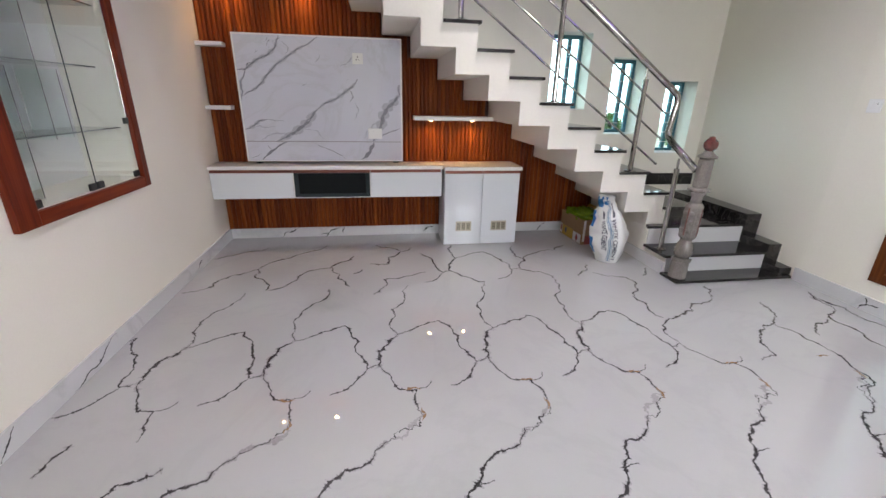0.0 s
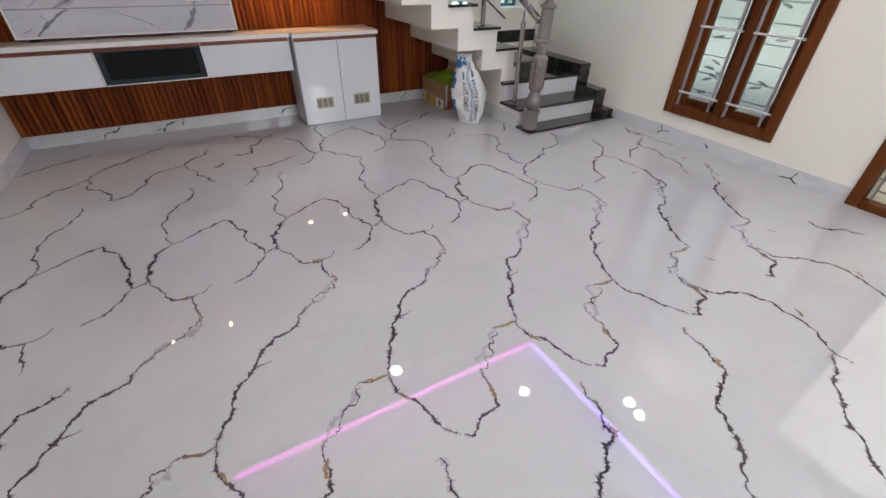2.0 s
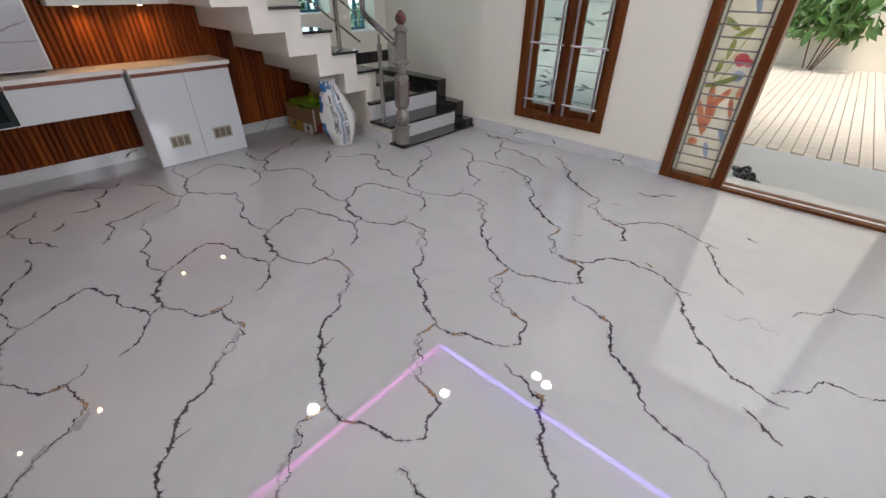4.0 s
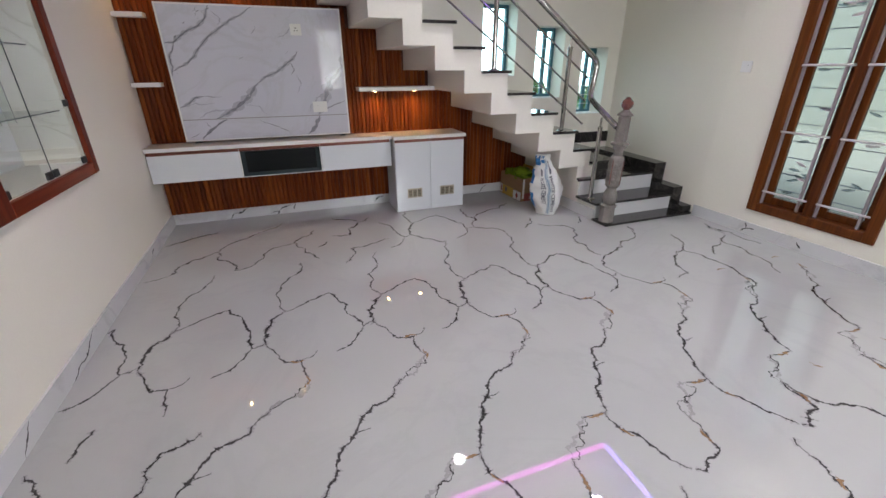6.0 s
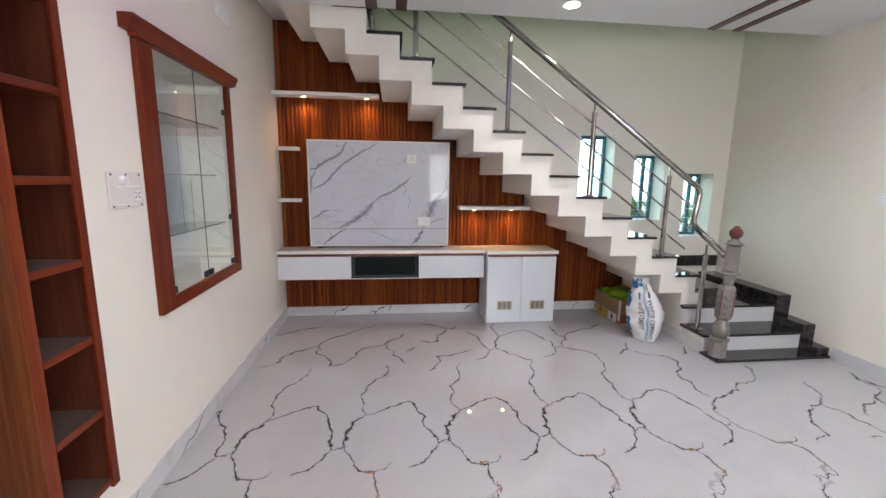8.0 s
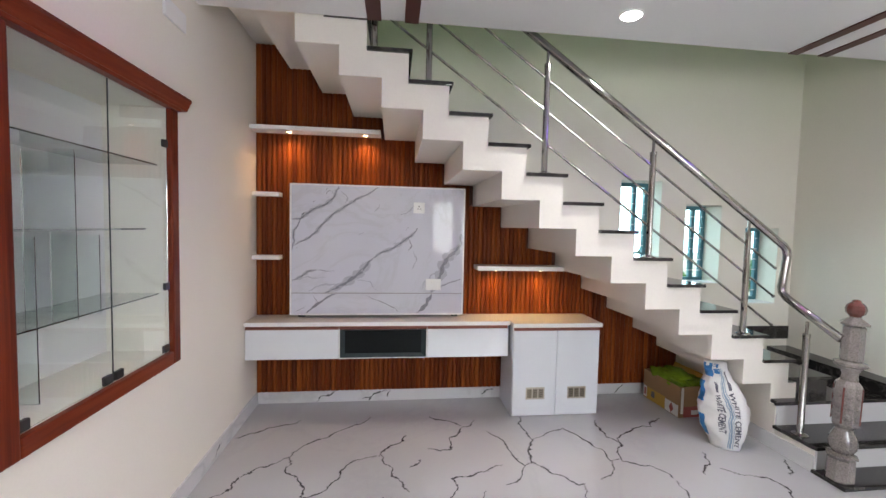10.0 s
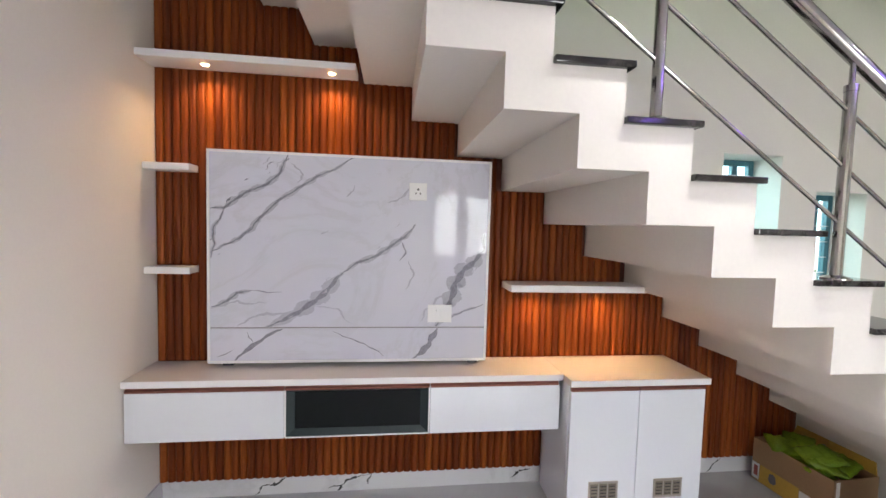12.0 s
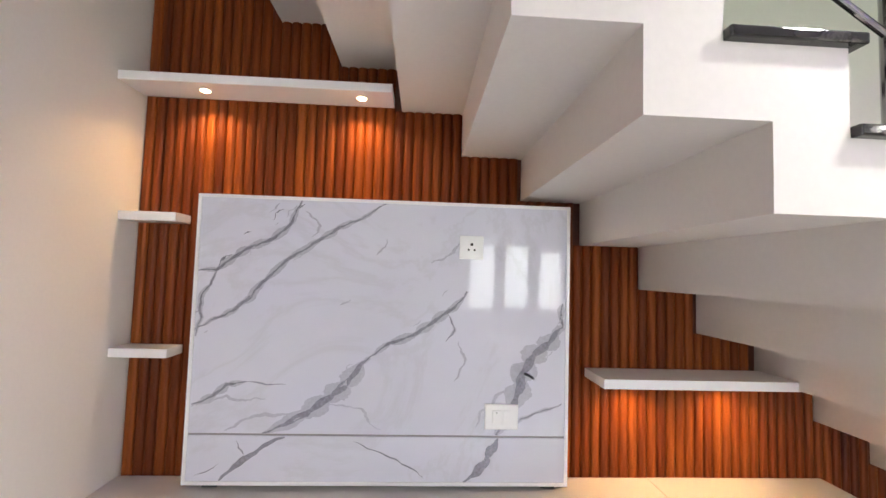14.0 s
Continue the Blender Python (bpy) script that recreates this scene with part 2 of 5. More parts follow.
REDPRINT = surface("red_print", (0.30, 0.07, 0.06), 0.6, vary=0.15, grain=20, bump=0.05)
RUBBER = surface("black_rubber", (0.02, 0.02, 0.022), 0.5, vary=0.3, grain=30, bump=0.15)
PORCH = surface("porch_stone", (0.42, 0.44, 0.45), 0.45, vary=0.06, grain=16, bump=0.05)
PAVER = surface("paver", (0.60, 0.52, 0.42), 0.8, vary=0.12, grain=24, bump=0.15)
PAVER_BED = surface("paver_joint", (0.42, 0.38, 0.32), 0.9, vary=0.1, grain=20, bump=0.1)
OUTWALL = surface("peach_render", (0.62, 0.46, 0.36), 0.8, vary=0.06, grain=10, bump=0.1)
OUTCREAM = surface("cream_render", (0.66, 0.59, 0.47), 0.8, vary=0.06, grain=10, bump=0.1)
GROUND = surface("dry_ground", (0.30, 0.27, 0.20), 0.95, vary=0.2, grain=8, bump=0.2)
LEAF = surface("leaf", (0.06, 0.13, 0.025), 0.5, vary=0.5, grain=20, bump=0.1)
STRIP_WOOD = surface("ceiling_strip_brown", (0.085, 0.025, 0.02), 0.4, vary=0.15, grain=20, bump=0.05, stretch=(1, 0.1, 1))
LED_PINK = glow("led_pink", (1.0, 0.09, 0.88), 2.3)
LED_VIOLET = glow("led_violet", (0.34, 0.20, 1.0), 4.2)
BULB = glow("bulb_white", (1.0, 0.97, 0.92), 22.0)
BULB_WARM = glow("bulb_warm", (1.0, 0.66, 0.30), 9.0)


# ---- builders ----
def box(bm, x0, x1, y0, y1, z0, z1):
    vs = [bm.verts.new((x, y, z)) for x in (x0, x1) for y in (y0, y1) for z in (z0, z1)]
    for f in ((0, 1, 3, 2), (4, 6, 7, 5), (0, 4, 5, 1), (2, 3, 7, 6), (0, 2, 6, 4), (1, 5, 7, 3)):
        bm.faces.new([vs[i] for i in f])
    return bm


def rounded(bm, width, segments=2):
    bmesh.ops.bevel(bm, geom=bm.edges[:], offset=width, segments=segments, affect="EDGES", profile=0.6)
    return bm


def profile_grip(x0, x1, y, z):
    """A J-shaped grip profile along a drawer or door, from its top edge z upwards."""
    o = [(y + 0.0015, z), (y - 0.0005, z + 0.003), (y - 0.0005, z + 0.011), (y + 0.007, z + 0.017), (y + 0.009, z + 0.029), (y + 0.018, z + 0.029), (y + 0.018, z)]
    return prism(bmesh.new(), o, x0, x1, "x")


def slab(x0, x1, y0, y1, z0, z1, bevel=0.0):
    bm = box(bmesh.new(), x0, x1, y0, y1, z0, z1)
    return rounded(bm, bevel) if bevel else bm


def prism(bm, outline, a, b, axis="y"):
    """Extrudes a closed outline of pairs between a and b along an axis."""
    def at(p, q):
        return {"y": (p[0], q, p[1]), "x": (q, p[0], p[1]), "z": (p[0], p[1], q)}[axis]
    lo = [bm.verts.new(at(p, a)) for p in outline]
    hi = [bm.verts.new(at(p, b)) for p in outline]
    n = len(outline)
    bm.faces.new(lo)
    bm.faces.new(hi[::-1])
    for i in range(n):
        bm.faces.new((lo[i], hi[i], hi[(i + 1) % n], lo[(i + 1) % n]))
    bmesh.ops.recalc_face_normals(bm, faces=bm.faces[:])
    return bm


def rod(bm, p, q, r, sides=16):
    p, q = Vector(p), Vector(q)
    m = Matrix.Translation((p + q) / 2) @ (q - p).to_track_quat("Z", "Y").to_matrix().to_4x4()
    bmesh.ops.create_cone(bm, cap_ends=True, segments=sides, radius1=r, radius2=r, depth=(q - p).length, matrix=m)
    return bm


def ball(bm, p, r, flat=1.0, detail=2):
    bmesh.ops.create_icosphere(bm, subdivisions=detail, radius=r, matrix=Matrix.Translation(p) @ Matrix.Diagonal((1, 1, flat, 1)))
    return bm


def lathe(bm, profile, sides=24, spin=0.0):
    """Rings of (radius, z) joined; few sides give a square or eight-sided post."""
    rings = []
    for r, z in profile:
        rings.append([bm.verts.new((r * math.cos(spin + 2 * math.pi * i / sides), r * math.sin(spin + 2 * math.pi * i / sides), z)) for i in range(sides)])
    for a, b in zip(rings, rings[1:]):
        for i in range(sides):
            bm.faces.new((a[i], a[(i + 1) % sides], b[(i + 1) % sides], b[i]))
    bm.faces.new(rings[0][::-1])
    bm.faces.new(rings[-1])
    return bm


def link(name, bm, material, smooth=False):
    me = bpy.data.meshes.new(name)
    bm.to_mesh(me)
    bm.free()
    me.materials.append(material)
    if smooth:
        me.shade_smooth()
    return new(name, me)


def part(name, bm, material, parent, label="", smooth=False):
    ob = link(name, bm, material, smooth)
    ob.parent = parent
    if label:
        ob["label"] = label
    return ob


def thing(name, label, category, group="", at=None):
    return tagged(new(name), label, category, group)


def solid(name, bm, material, label, category, group="", smooth=False, kind=""):
    return tagged(link(name, bm, material, smooth), label, category, group, kind)


def structure(name, bm, material, label=""):
    return tagged(link(name, bm, material), label, "", "", "structure")


def walled(axis, at0, at1, a0, a1, z0, z1, holes):
    """A wall between at0 and at1 (thickness) from a0 to a1, with rectangular holes (a, a, z, z) through it."""
    bm = bmesh.new()
    cuts = sorted({a0, a1, *[h[0] for h in holes], *[h[1] for h in holes]})
    for lo, hi in zip(cuts, cuts[1:]):
        inside = sorted([h for h in holes if h[0] <= lo and h[1] >= hi], key=lambda h: h[2])
        z = z0
        for h in inside + [(0, 0, z1, z1)]:
            if h[2] > z:
                if axis == "x":
                    box(bm, at0, at1, lo, hi, z, h[2])
                else:
                    box(bm, lo, hi, at0, at1, z, h[2])
            z = h[3]
    bmesh.ops.remove_doubles(bm, verts=bm.verts[:], dist=1e-5)
    return bm


def crooked(points, rng, rough=0.16, rounds=3):
    """A jagged line through the points, by midpoint displacement."""
    pts = [Vector(p) for p in points]
    for _ in range(rounds):
        out = [pts[0]]
        for a, b in zip(pts, pts[1:]):
            d = b - a
            out += [(a + b) / 2 + Vector((-d.y, d.x)) * rng.uniform(-rough, rough), b]
        pts = out
    return pts


def stroke(bm, points, width, rng, place, rough=0.16, rounds=3, taper=True, calm=False):
    """A vein: a ribbon of uneven width along a jagged line; place() lays it on its surface."""
    pts = crooked(points, rng, rough, rounds)
    n = len(pts)
    pairs = []
    for i, p in enumerate(pts):
        d = (pts[min(i + 1, n - 1)] - pts[max(i - 1, 0)])
        if d.length < 1e-6:
            continue
        side = Vector((-d.y, d.x)).normalized()
        w = width * rng.uniform(0.25, 0.9) * (2.0 if rng.random() < 0.12 else 1.0) * (0.55 + 0.9 * abs(math.sin(i * 0.13 + 40 * width)))
        if calm:
            w = width * (0.45 + 0.55 * abs(math.sin(i * 0.21 + 90 * width)) + rng.uniform(-0.08, 0.08))
        if taper:
            w *= min(1.0, 0.25 + 3.0 * min(i, n - 1 - i) / n)
        spots = place(p + side * w / 2), place(p - side * w / 2)
        pairs.append(None if None in spots else [bm.verts.new(q) for q in spots])
    for u, v in zip(pairs, pairs[1:]):
        if u and v:
            bm.faces.new((u[0], u[1], v[1], v[0]))


def tube(bm, path, r, sides=14):
    """A round pipe along a path of points, with mitred bends."""
    pts = [Vector(p) for p in path]
    rings = []
    for i, p in enumerate(pts):
        a = (p - pts[i - 1]).normalized() if i else (pts[1] - p).normalized()
        b = (pts[i + 1] - p).normalized() if i < len(pts) - 1 else a
        t = (a + b).normalized()
        q = t.to_track_quat("Z", "Y")
        rings.append([bm.verts.new(p + q @ Vector((r * math.cos(2 * math.pi * k / sides), r * math.sin(2 * math.pi * k / sides), 0))) for k in range(sides)])
    for a, b in zip(rings, rings[1:]):
        off = min(range(sides), key=lambda o: sum((a[k].co - b[(k + o) % sides].co).length for k in range(0, sides, 3)))
        for k in range(sides):
            bm.faces.new((a[k], a[(k + 1) % sides], b[(k + 1 + off) % sides], b[(k + off) % sides]))
    bm.faces.new(rings[0][::-1])
    bm.faces.new(rings[-1])
    return bm


# ---- the setting ----
RUN, RISE = 0.2430, 0.1708      # main flight
NOSE_X, NOSE_Z = 3.597, 0.777   # first tread of the main flight
UND_X, UND_Z = 3.680, 0.438     # underside of the main flight
URUN = 0.2445                   # its run
FRONT = -0.925                  # open side of the main flight
HI = 5.4                        # top of the stair well
BEND = -1.462                   # where the right wall turns slightly outward
SHELF_WALL = -2.93              # where the left wall ends

ST_WIN = [(3.047, 3.43, 1.227, 1.904), (3.673, 4.025, 0.997, 1.706), (4.272, 4.615, 0.81, 1.513)]
BK_WIN = [(1.88, 2.38, 0.88, 2.02), (2.50, 2.97, 0.88, 2.02), (3.10, 3.55, 0.88, 2.02)]
SIDE_WIN = (-2.787, -1.922, 0.21, 2.0)
DOOR = (-4.78, -3.33, 0.0, 2.12)

floor = structure("floor", box(bmesh.new(), -2.2, W + 0.35, BACK - 0.24, 0.26, -0.12, 0.0), FLOOR,
                  "polished pale grey marble-look floor tiles with dark crackled veins")
structure("wall_back", walled("y", 0.02, 0.26, -0.24, W + 0.35, 0, HI, ST_WIN), PAINT, "cream painted wall behind the stairs with three small windows")
structure("wall_right", walled("x", W, W + 0.24, BACK, BEND, 0, HI, [SIDE_WIN, DOOR]), PAINT, "cream painted wall with wooden window and entrance")
structure("wall_right_stair", prism(bmesh.new(), [(W, BEND), (W + 0.112, 0.02), (W + 0.35, 0.02), (W + 0.24, BEND)], 0.0, HI, "z"), PAINT, "cream painted wall beside the stairs")
structure("wall_left", walled("x", -0.62, 0.0, SHELF_WALL, 0.02, 0, HI,
                              [(-2.13, -1.285, 0.83, 1.985), (SHELF_WALL, -2.640, 0.235, 2.10)]), PAINT, "cream painted wall with built-in display niches")
structure("wall_left_end", walled("y", SHELF_WALL, SHELF_WALL + 0.30, -2.2, -0.62, 0, CEIL, []), PAINT)
structure("wall_passage", walled("x", -2.2, -1.98, BACK, SHELF_WALL, 0, CEIL, []), PAINT)
structure("wall_entry", walled("y", BACK - 0.24, BACK, -2.2, W + 0.24, 0, CEIL + 0.3, BK_WIN), PAINT)
# unseen wall; its opening is only there for the green fill lamp
structure("wall_upper", walled("y", -3.6, -3.4, -0.62, W, CEIL + 0.32, HI, [(1.95, 2.65, 4.1, 4.65)]), PAINT)
structure("wall_upper_left", walled("x", -0.62, -0.4, -3.4, SHELF_WALL, CEIL + 0.32, HI, []), PAINT)
structure("ceiling_upper", box(bmesh.new(), -0.62, W + 0.35, -3.6, 0.26, HI, HI + 0.15), PAINT_CEIL)

# lower ceiling: a flat border round a raised tray
TR = (0.55, 4.03, -4.75, -1.56)
bm = bmesh.new()
E0 = -0.945
for x0, x1, y0, y1 in ((-2.2, TR[0], BACK, E0), (TR[1], W + 0.1, BACK, E0), (TR[0], TR[1], BACK, TR[2]), (TR[0], TR[1], TR[3], E0)):
    if x0 < 0:
        box(bm, x0, 0.0, y0, SHELF_WALL, CEIL, CEIL + 0.10)
        x0 = 0.0
    box(bm, x0, x1, y0, y1, CEIL, CEIL + 0.10)
box(bm, -0.4, W + 0.1, -3.4, E0, CEIL + 0.17, CEIL + 0.32)
box(bm, -2.2, W, BACK, -3.4, CEIL + 0.17, CEIL + 0.32)
structure("ceiling", bm, PAINT_CEIL, "white gypsum ceiling with a raised lit tray")
structure("ceiling_fascia", box(bmesh.new(), 0.0, W + 0.1, E0 - 0.02, E0, CEIL + 0.10, CEIL + 0.17), PAINT_CEIL)

# skirting
skirt_left = structure("baseboard_left", slab(0.0, 0.011, SHELF_WALL, -0.002, 0.0, 0.10), SKIRT, "white marble-look skirting")
skirt_back = structure("baseboard_back", slab(0.011, 3.64, 0.0, 0.02, 0.0, 0.10), SKIRT)
skirt_right = structure("baseboard_right", slab(W - 0.011, W, -3.328, -1.44, 0.0, 0.10), SKIRT)
structure("baseboard_stair", slab(3.648, 3.66, -1.235, -0.002, 0.0, 0.10), SKIRT)

# floor veins: the same printed pattern in every column of tiles
rng = random.Random(5)
TILE = 0.570
RING = [
    (0.015, 0.20, [(1.967, -2.20), (1.967, -2.11), (1.987, -2.01), (2.065, -1.895)]),
    (0.009, 0.14, [(2.065, -1.895), (2.157, -1.855), (2.197, -1.82), (2.325, -1.765), (2.415, -1.95), (2.467, -2.21), (2.535, -2.18)]),
    (0.008, 0.10, [(2.467, -2.21), (2.38, -2.35), (2.30, -2.385)]),
]
RING_UP = [(2.065, -1.895), (2.033, -1.74), (2.043, -1.59), (2.135, -1.43), (2.175, -1.24)]
LOW = [
    (0.008, 0.12, [(1.967, -2.20), (2.055, -2.385), (2.13, -2.395), (2.148, -2.57)]),
    (0.004, 0.10, [(2.13, -2.395), (2.18, -2.385), (2.21, -2.34)]),
    (0.011, 0.14, [(1.99, -2.695), (1.915, -2.79), (1.83, -2.81), (1.785, -2.85), (1.733, -2.935), (1.65, -3.045), (1.605, -3.15), (1.59, -3.182)]),
    (0.004, 0.08, [(1.733, -2.935), (1.80, -2.925)]),
    (0.006, 0.12, [(1.59, -3.182), (1.535, -3.187), (1.478, -3.17)]),
    (0.009, 0.14, [(1.322, -3.32), (1.306, -3.42), (1.294, -3.48), (1.20, -3.50), (1.165, -3.53), (1.137, -3.51)]),
    (0.010, 0.16, [(1.605, -3.54), (1.588, -3.64), (1.556, -3.74), (1.47, -3.785), (1.41, -3.815), (1.35, -3.88), (1.326, -3.93), (1.17, -4.10), (1.02, -4.36)]),
    (0.006, 0.16, [(1.02, -4.36), (1.22, -4.5), (1.32, -4.75), (1.12, -5.0), (1.07, -5.4)]),
]
LOW_LEFT = [(1.59, -3.182), (1.582, -3.26), (1.595, -3.29), (1.635, -3.355), (1.648, -3.42), (1.697, -3.505)]
LOW_RIGHT = [(1.322, -3.32), (1.335, -3.44), (1.455, -3.52), (1.53, -3.63), (1.52, -3.75), (1.46, -3.87), (1.44, -3.97)]
FADED = [[(2.148, -2.57), (2.075, -2.64), (1.99, -2.695)], [(1.478, -3.17), (1.415, -3.24), (1.322, -3.32)]]
WALL_CUTS = [[(0.45, -2.89), (0.45, -2.82), (0.47, -2.77), (0.54, -2.76), (0.60, -2.72)], [(0.16, -2.70), (0.18, -2.60), (0.20, -2.55)], [(0.04, -2.71), (0.11, -2.80), (0.14, -2.84)], [(0.45, -2.89), (0.40, -3.02), (0.31, -3.15)], [(0.03, -3.1), (0.12, -3.3), (0.10, -3.55)]]
SPRAY = [[(0.0, -0.81), (0.01, -0.96), (0.15, -1.20), (0.28, -1.15), (0.33, -0.98), (0.42, -0.87), (0.57, -0.84)], [(0.0, -0.81), (0.11, -0.63), (0.23, -0.52), (0.47, -0.30)]]
CUT_ROW = [
    [(0.04, -1.19), (0.21, -1.10), (0.21, -1.0), (0.30, -0.90), (0.45, -0.81)], [(0.03, -0.55), (0.16, -0.47), (0.41, -0.32)], [(1.02, -0.84), (1.08, -1.06), (1.18, -1.21)], [(1.02, -0.84), (1.18, -0.59)],
    [(1.19, -0.98), (1.26, -0.90)], [(1.35, -1.36), (1.43, -1.11), (1.60, -1.06), (1.76, -1.0)], [(1.32, -0.78), (1.47, -0.80), (1.57, -0.54), (1.70, -0.41)], [(1.37, -0.32), (1.58, -0.49)],
    [(2.06, -0.38), (2.05, -0.74)], [(1.97, -0.99), (2.14, -1.23), (2.19, -1.22)], [(2.53, -1.02), (2.74, -1.22)],
]
STAIR_ROW = [
    [(2.64, -0.47), (2.64, -0.80), (2.53, -1.02)], [(2.64, -0.80), (2.81, -0.66), (3.16, -0.48)], [(2.96, -1.20), (3.13, -0.97)], [(3.48, -1.25), (3.62, -1.09)],
    [(3.10, -1.15), (3.31, -1.26), (3.33, -1.40), (3.18, -1.59), (3.17, -1.81), (3.20, -1.90)], [(3.10, -2.20), (3.12, -2.03), (3.23, -1.91), (3.35, -1.87), (3.53, -1.74), (3.87, -1.45)],
    [(4.04, -1.77), (3.86, -2.05), (3.77, -2.06), (3.62, -2.20), (3.56, -2.36), (3.44, -2.39)], [(3.86, -2.05), (3.90, -2.21), (3.89, -2.48), (3.80, -2.65), (3.66, -2.76)],
    [(4.55, -1.67), (4.30, -2.04), (4.32, -2.19), (4.28, -2.37), (4.16, -2.58)], [(4.27, -2.04), (4.16, -2.08), (4.03, -2.20)], [(4.55, -1.67), (4.55, -2.18)],
    [(4.18, -3.34), (4.18, -3.44), (4.31, -3.57)], [(3.98, -4.06), (3.95, -4.12)],
]
DOOR_ROW = [
    [(3.135, -3.911), (3.053, -3.958), (2.974, -3.979), (2.858, -4.064), (2.753, -4.172), (2.699, -4.308), (2.693, -4.417)],
    [(3.726, -3.916), (3.612, -3.962), (3.521, -3.988), (3.421, -4.062), (3.334, -4.162)], [(2.582, -4.291), (2.532, -4.365), (2.50, -4.42)],
]
vein, soft, rust = bmesh.new(), bmesh.new(), bmesh.new()


def on_floor(lift):
    def place(p):
        if not 0.0125 < p.x < W - 0.0125 or (p.x > 3.62 and p.y > -1.47) or p.y > -0.003:
            return None
        return (p.x, p.y, lift)
    return place


def crack(pts, w, rough):
    seed = rng.random()
    stroke(soft, pts, w * 1.7, random.Random(seed), on_floor(0.0005), rough, 5, False)
    stroke(vein, pts, w * 1.0, random.Random(seed), on_floor(0.0009), rough, 5)


def shifted(pts, dx, dy=0.0):
    return [(a + dx, b + dy) for a, b in pts]


for col in range(-4, 6):
    dx = TILE * (col - 1)
    if col < 3:
        for w, rough, pts in RING:
            crack(shifted(pts, dx), w * 1.25, rough * 1.15)
        crack(shifted(RING_UP, dx), 0.009, 0.16)
    for n_, (w, rough, pts) in enumerate(LOW):
        if col > 3 and n_ in (0, 1, 6) or col < -1 and n_ > 1:
            continue
        crack(shifted(pts, dx), w * (1.9 if col > 3 and n_ == 5 else 1.25), rough * 1.15)
    if col < -1:                                 # tiles cut at the wall carry another part of the print
        continue
    crack(shifted(LOW_LEFT if col < 4 else LOW_RIGHT, dx), 0.011, 0.16)
    for pts in FADED:
        stroke(soft, shifted(pts, dx), 0.022, rng, on_floor(0.0006), 0.3, 4)
        stroke(vein, shifted(pts, dx), 0.006, rng, on_floor(0.0011), 0.4, 5)
    for w, pts in ((0.016, [(1.575, -3.185), (1.535, -3.187), (1.50, -3.178)]), (0.014, [(1.308, -3.38), (1.298, -3.45)]), (0.009, [(1.583, -3.27), (1.61, -3.32)]), (0.014, [(1.57, -3.70), (1.545, -3.75)]),
                   (0.011, [(2.07, -2.39), (2.15, -2.40)]), (0.011, [(2.146, -2.52), (2.14, -2.60)])):
        stroke(rust, shifted(pts, dx), w, rng, on_floor(0.0013), 0.2, 4)
for col in (0, 1):                               # the next row of tiles carries the same ring, cut short at the cabinet
    for w, rough, pts in RING:
        kept = [p for p in pts if col or p[0] > 2.29]
        if len(kept) > 1:
            crack(shifted(kept, TILE * (col - 1), 1.19), w, rough)
for pts in SPRAY:
    crack(shifted(pts, 0.45), 0.010, 0.18)
for pts in DOOR_ROW:
    crack(pts, 0.012, 0.16)
stroke(soft, [(3.108, -4.105), (3.163, -4.236), (3.106, -4.334)], 0.012, rng, on_floor(0.0006), 0.3, 4)
for pts in CUT_ROW + STAIR_ROW + WALL_CUTS:
    crack(pts, 0.011, 0.19)
back_marks, left_marks, right_marks = bmesh.new(), bmesh.new(), bmesh.new()
for pts in ([(0.46, 0.003), (0.50, 0.05), (0.58, 0.06), (0.64, 0.097)], [(0.83, 0.02), (0.90, 0.03), (0.93, 0.06), (1.06, 0.085)], [(0.88, 0.003), (0.91, 0.035)], [(1.065, 0.09), (1.045, 0.03)],
            [(3.05, 0.003), (3.09, 0.05), (3.14, 0.09)], [(1.84, 0.03), (1.90, 0.07), (1.95, 0.075)]):
    stroke(back_marks, pts, 0.010, rng, lambda p: (p.x, -0.0008, min(max(p.y, 0.002), 0.099)), 0.14, 4)
for pts in ([(-2.22, 0.005), (-2.12, 0.03), (-2.0, 0.04), (-1.86, 0.095)], [(-2.62, 0.003), (-2.56, 0.06), (-2.53, 0.095)], [(-0.80, 0.02), (-0.72, 0.07)]):
    stroke(left_marks, pts, 0.010, rng, lambda p: (0.0118, p.x, min(max(p.y, 0.002), 0.099)), 0.14, 4)
for pts in ([(-1.93, 0.003), (-1.97, 0.05), (-2.04, 0.06)], [(-1.97, 0.05), (-1.95, 0.09)], [(-2.36, 0.07), (-2.40, 0.03)], [(-2.92, 0.02), (-3.0, 0.03), (-3.03, 0.085)], [(-3.0, 0.03), (-3.05, 0.01)]):
    stroke(right_marks, pts, 0.012, rng, lambda p: (W - 0.0118, p.x, min(max(p.y, 0.002), 0.099)), 0.14, 4)
for b_, board in ((back_marks, skirt_back), (left_marks, skirt_left), (right_marks, skirt_right)):
    tagged(part("vein", b_, VEIN, board), "", "", "", "stuff")
for nm, b_, mt in (("vein", vein, VEIN), ("vein_shade", soft, VEIN_SOFT), ("vein_rust", rust, VEIN_RUST)):
    tagged(part(nm, b_, mt, floor), "", "", "", "stuff")

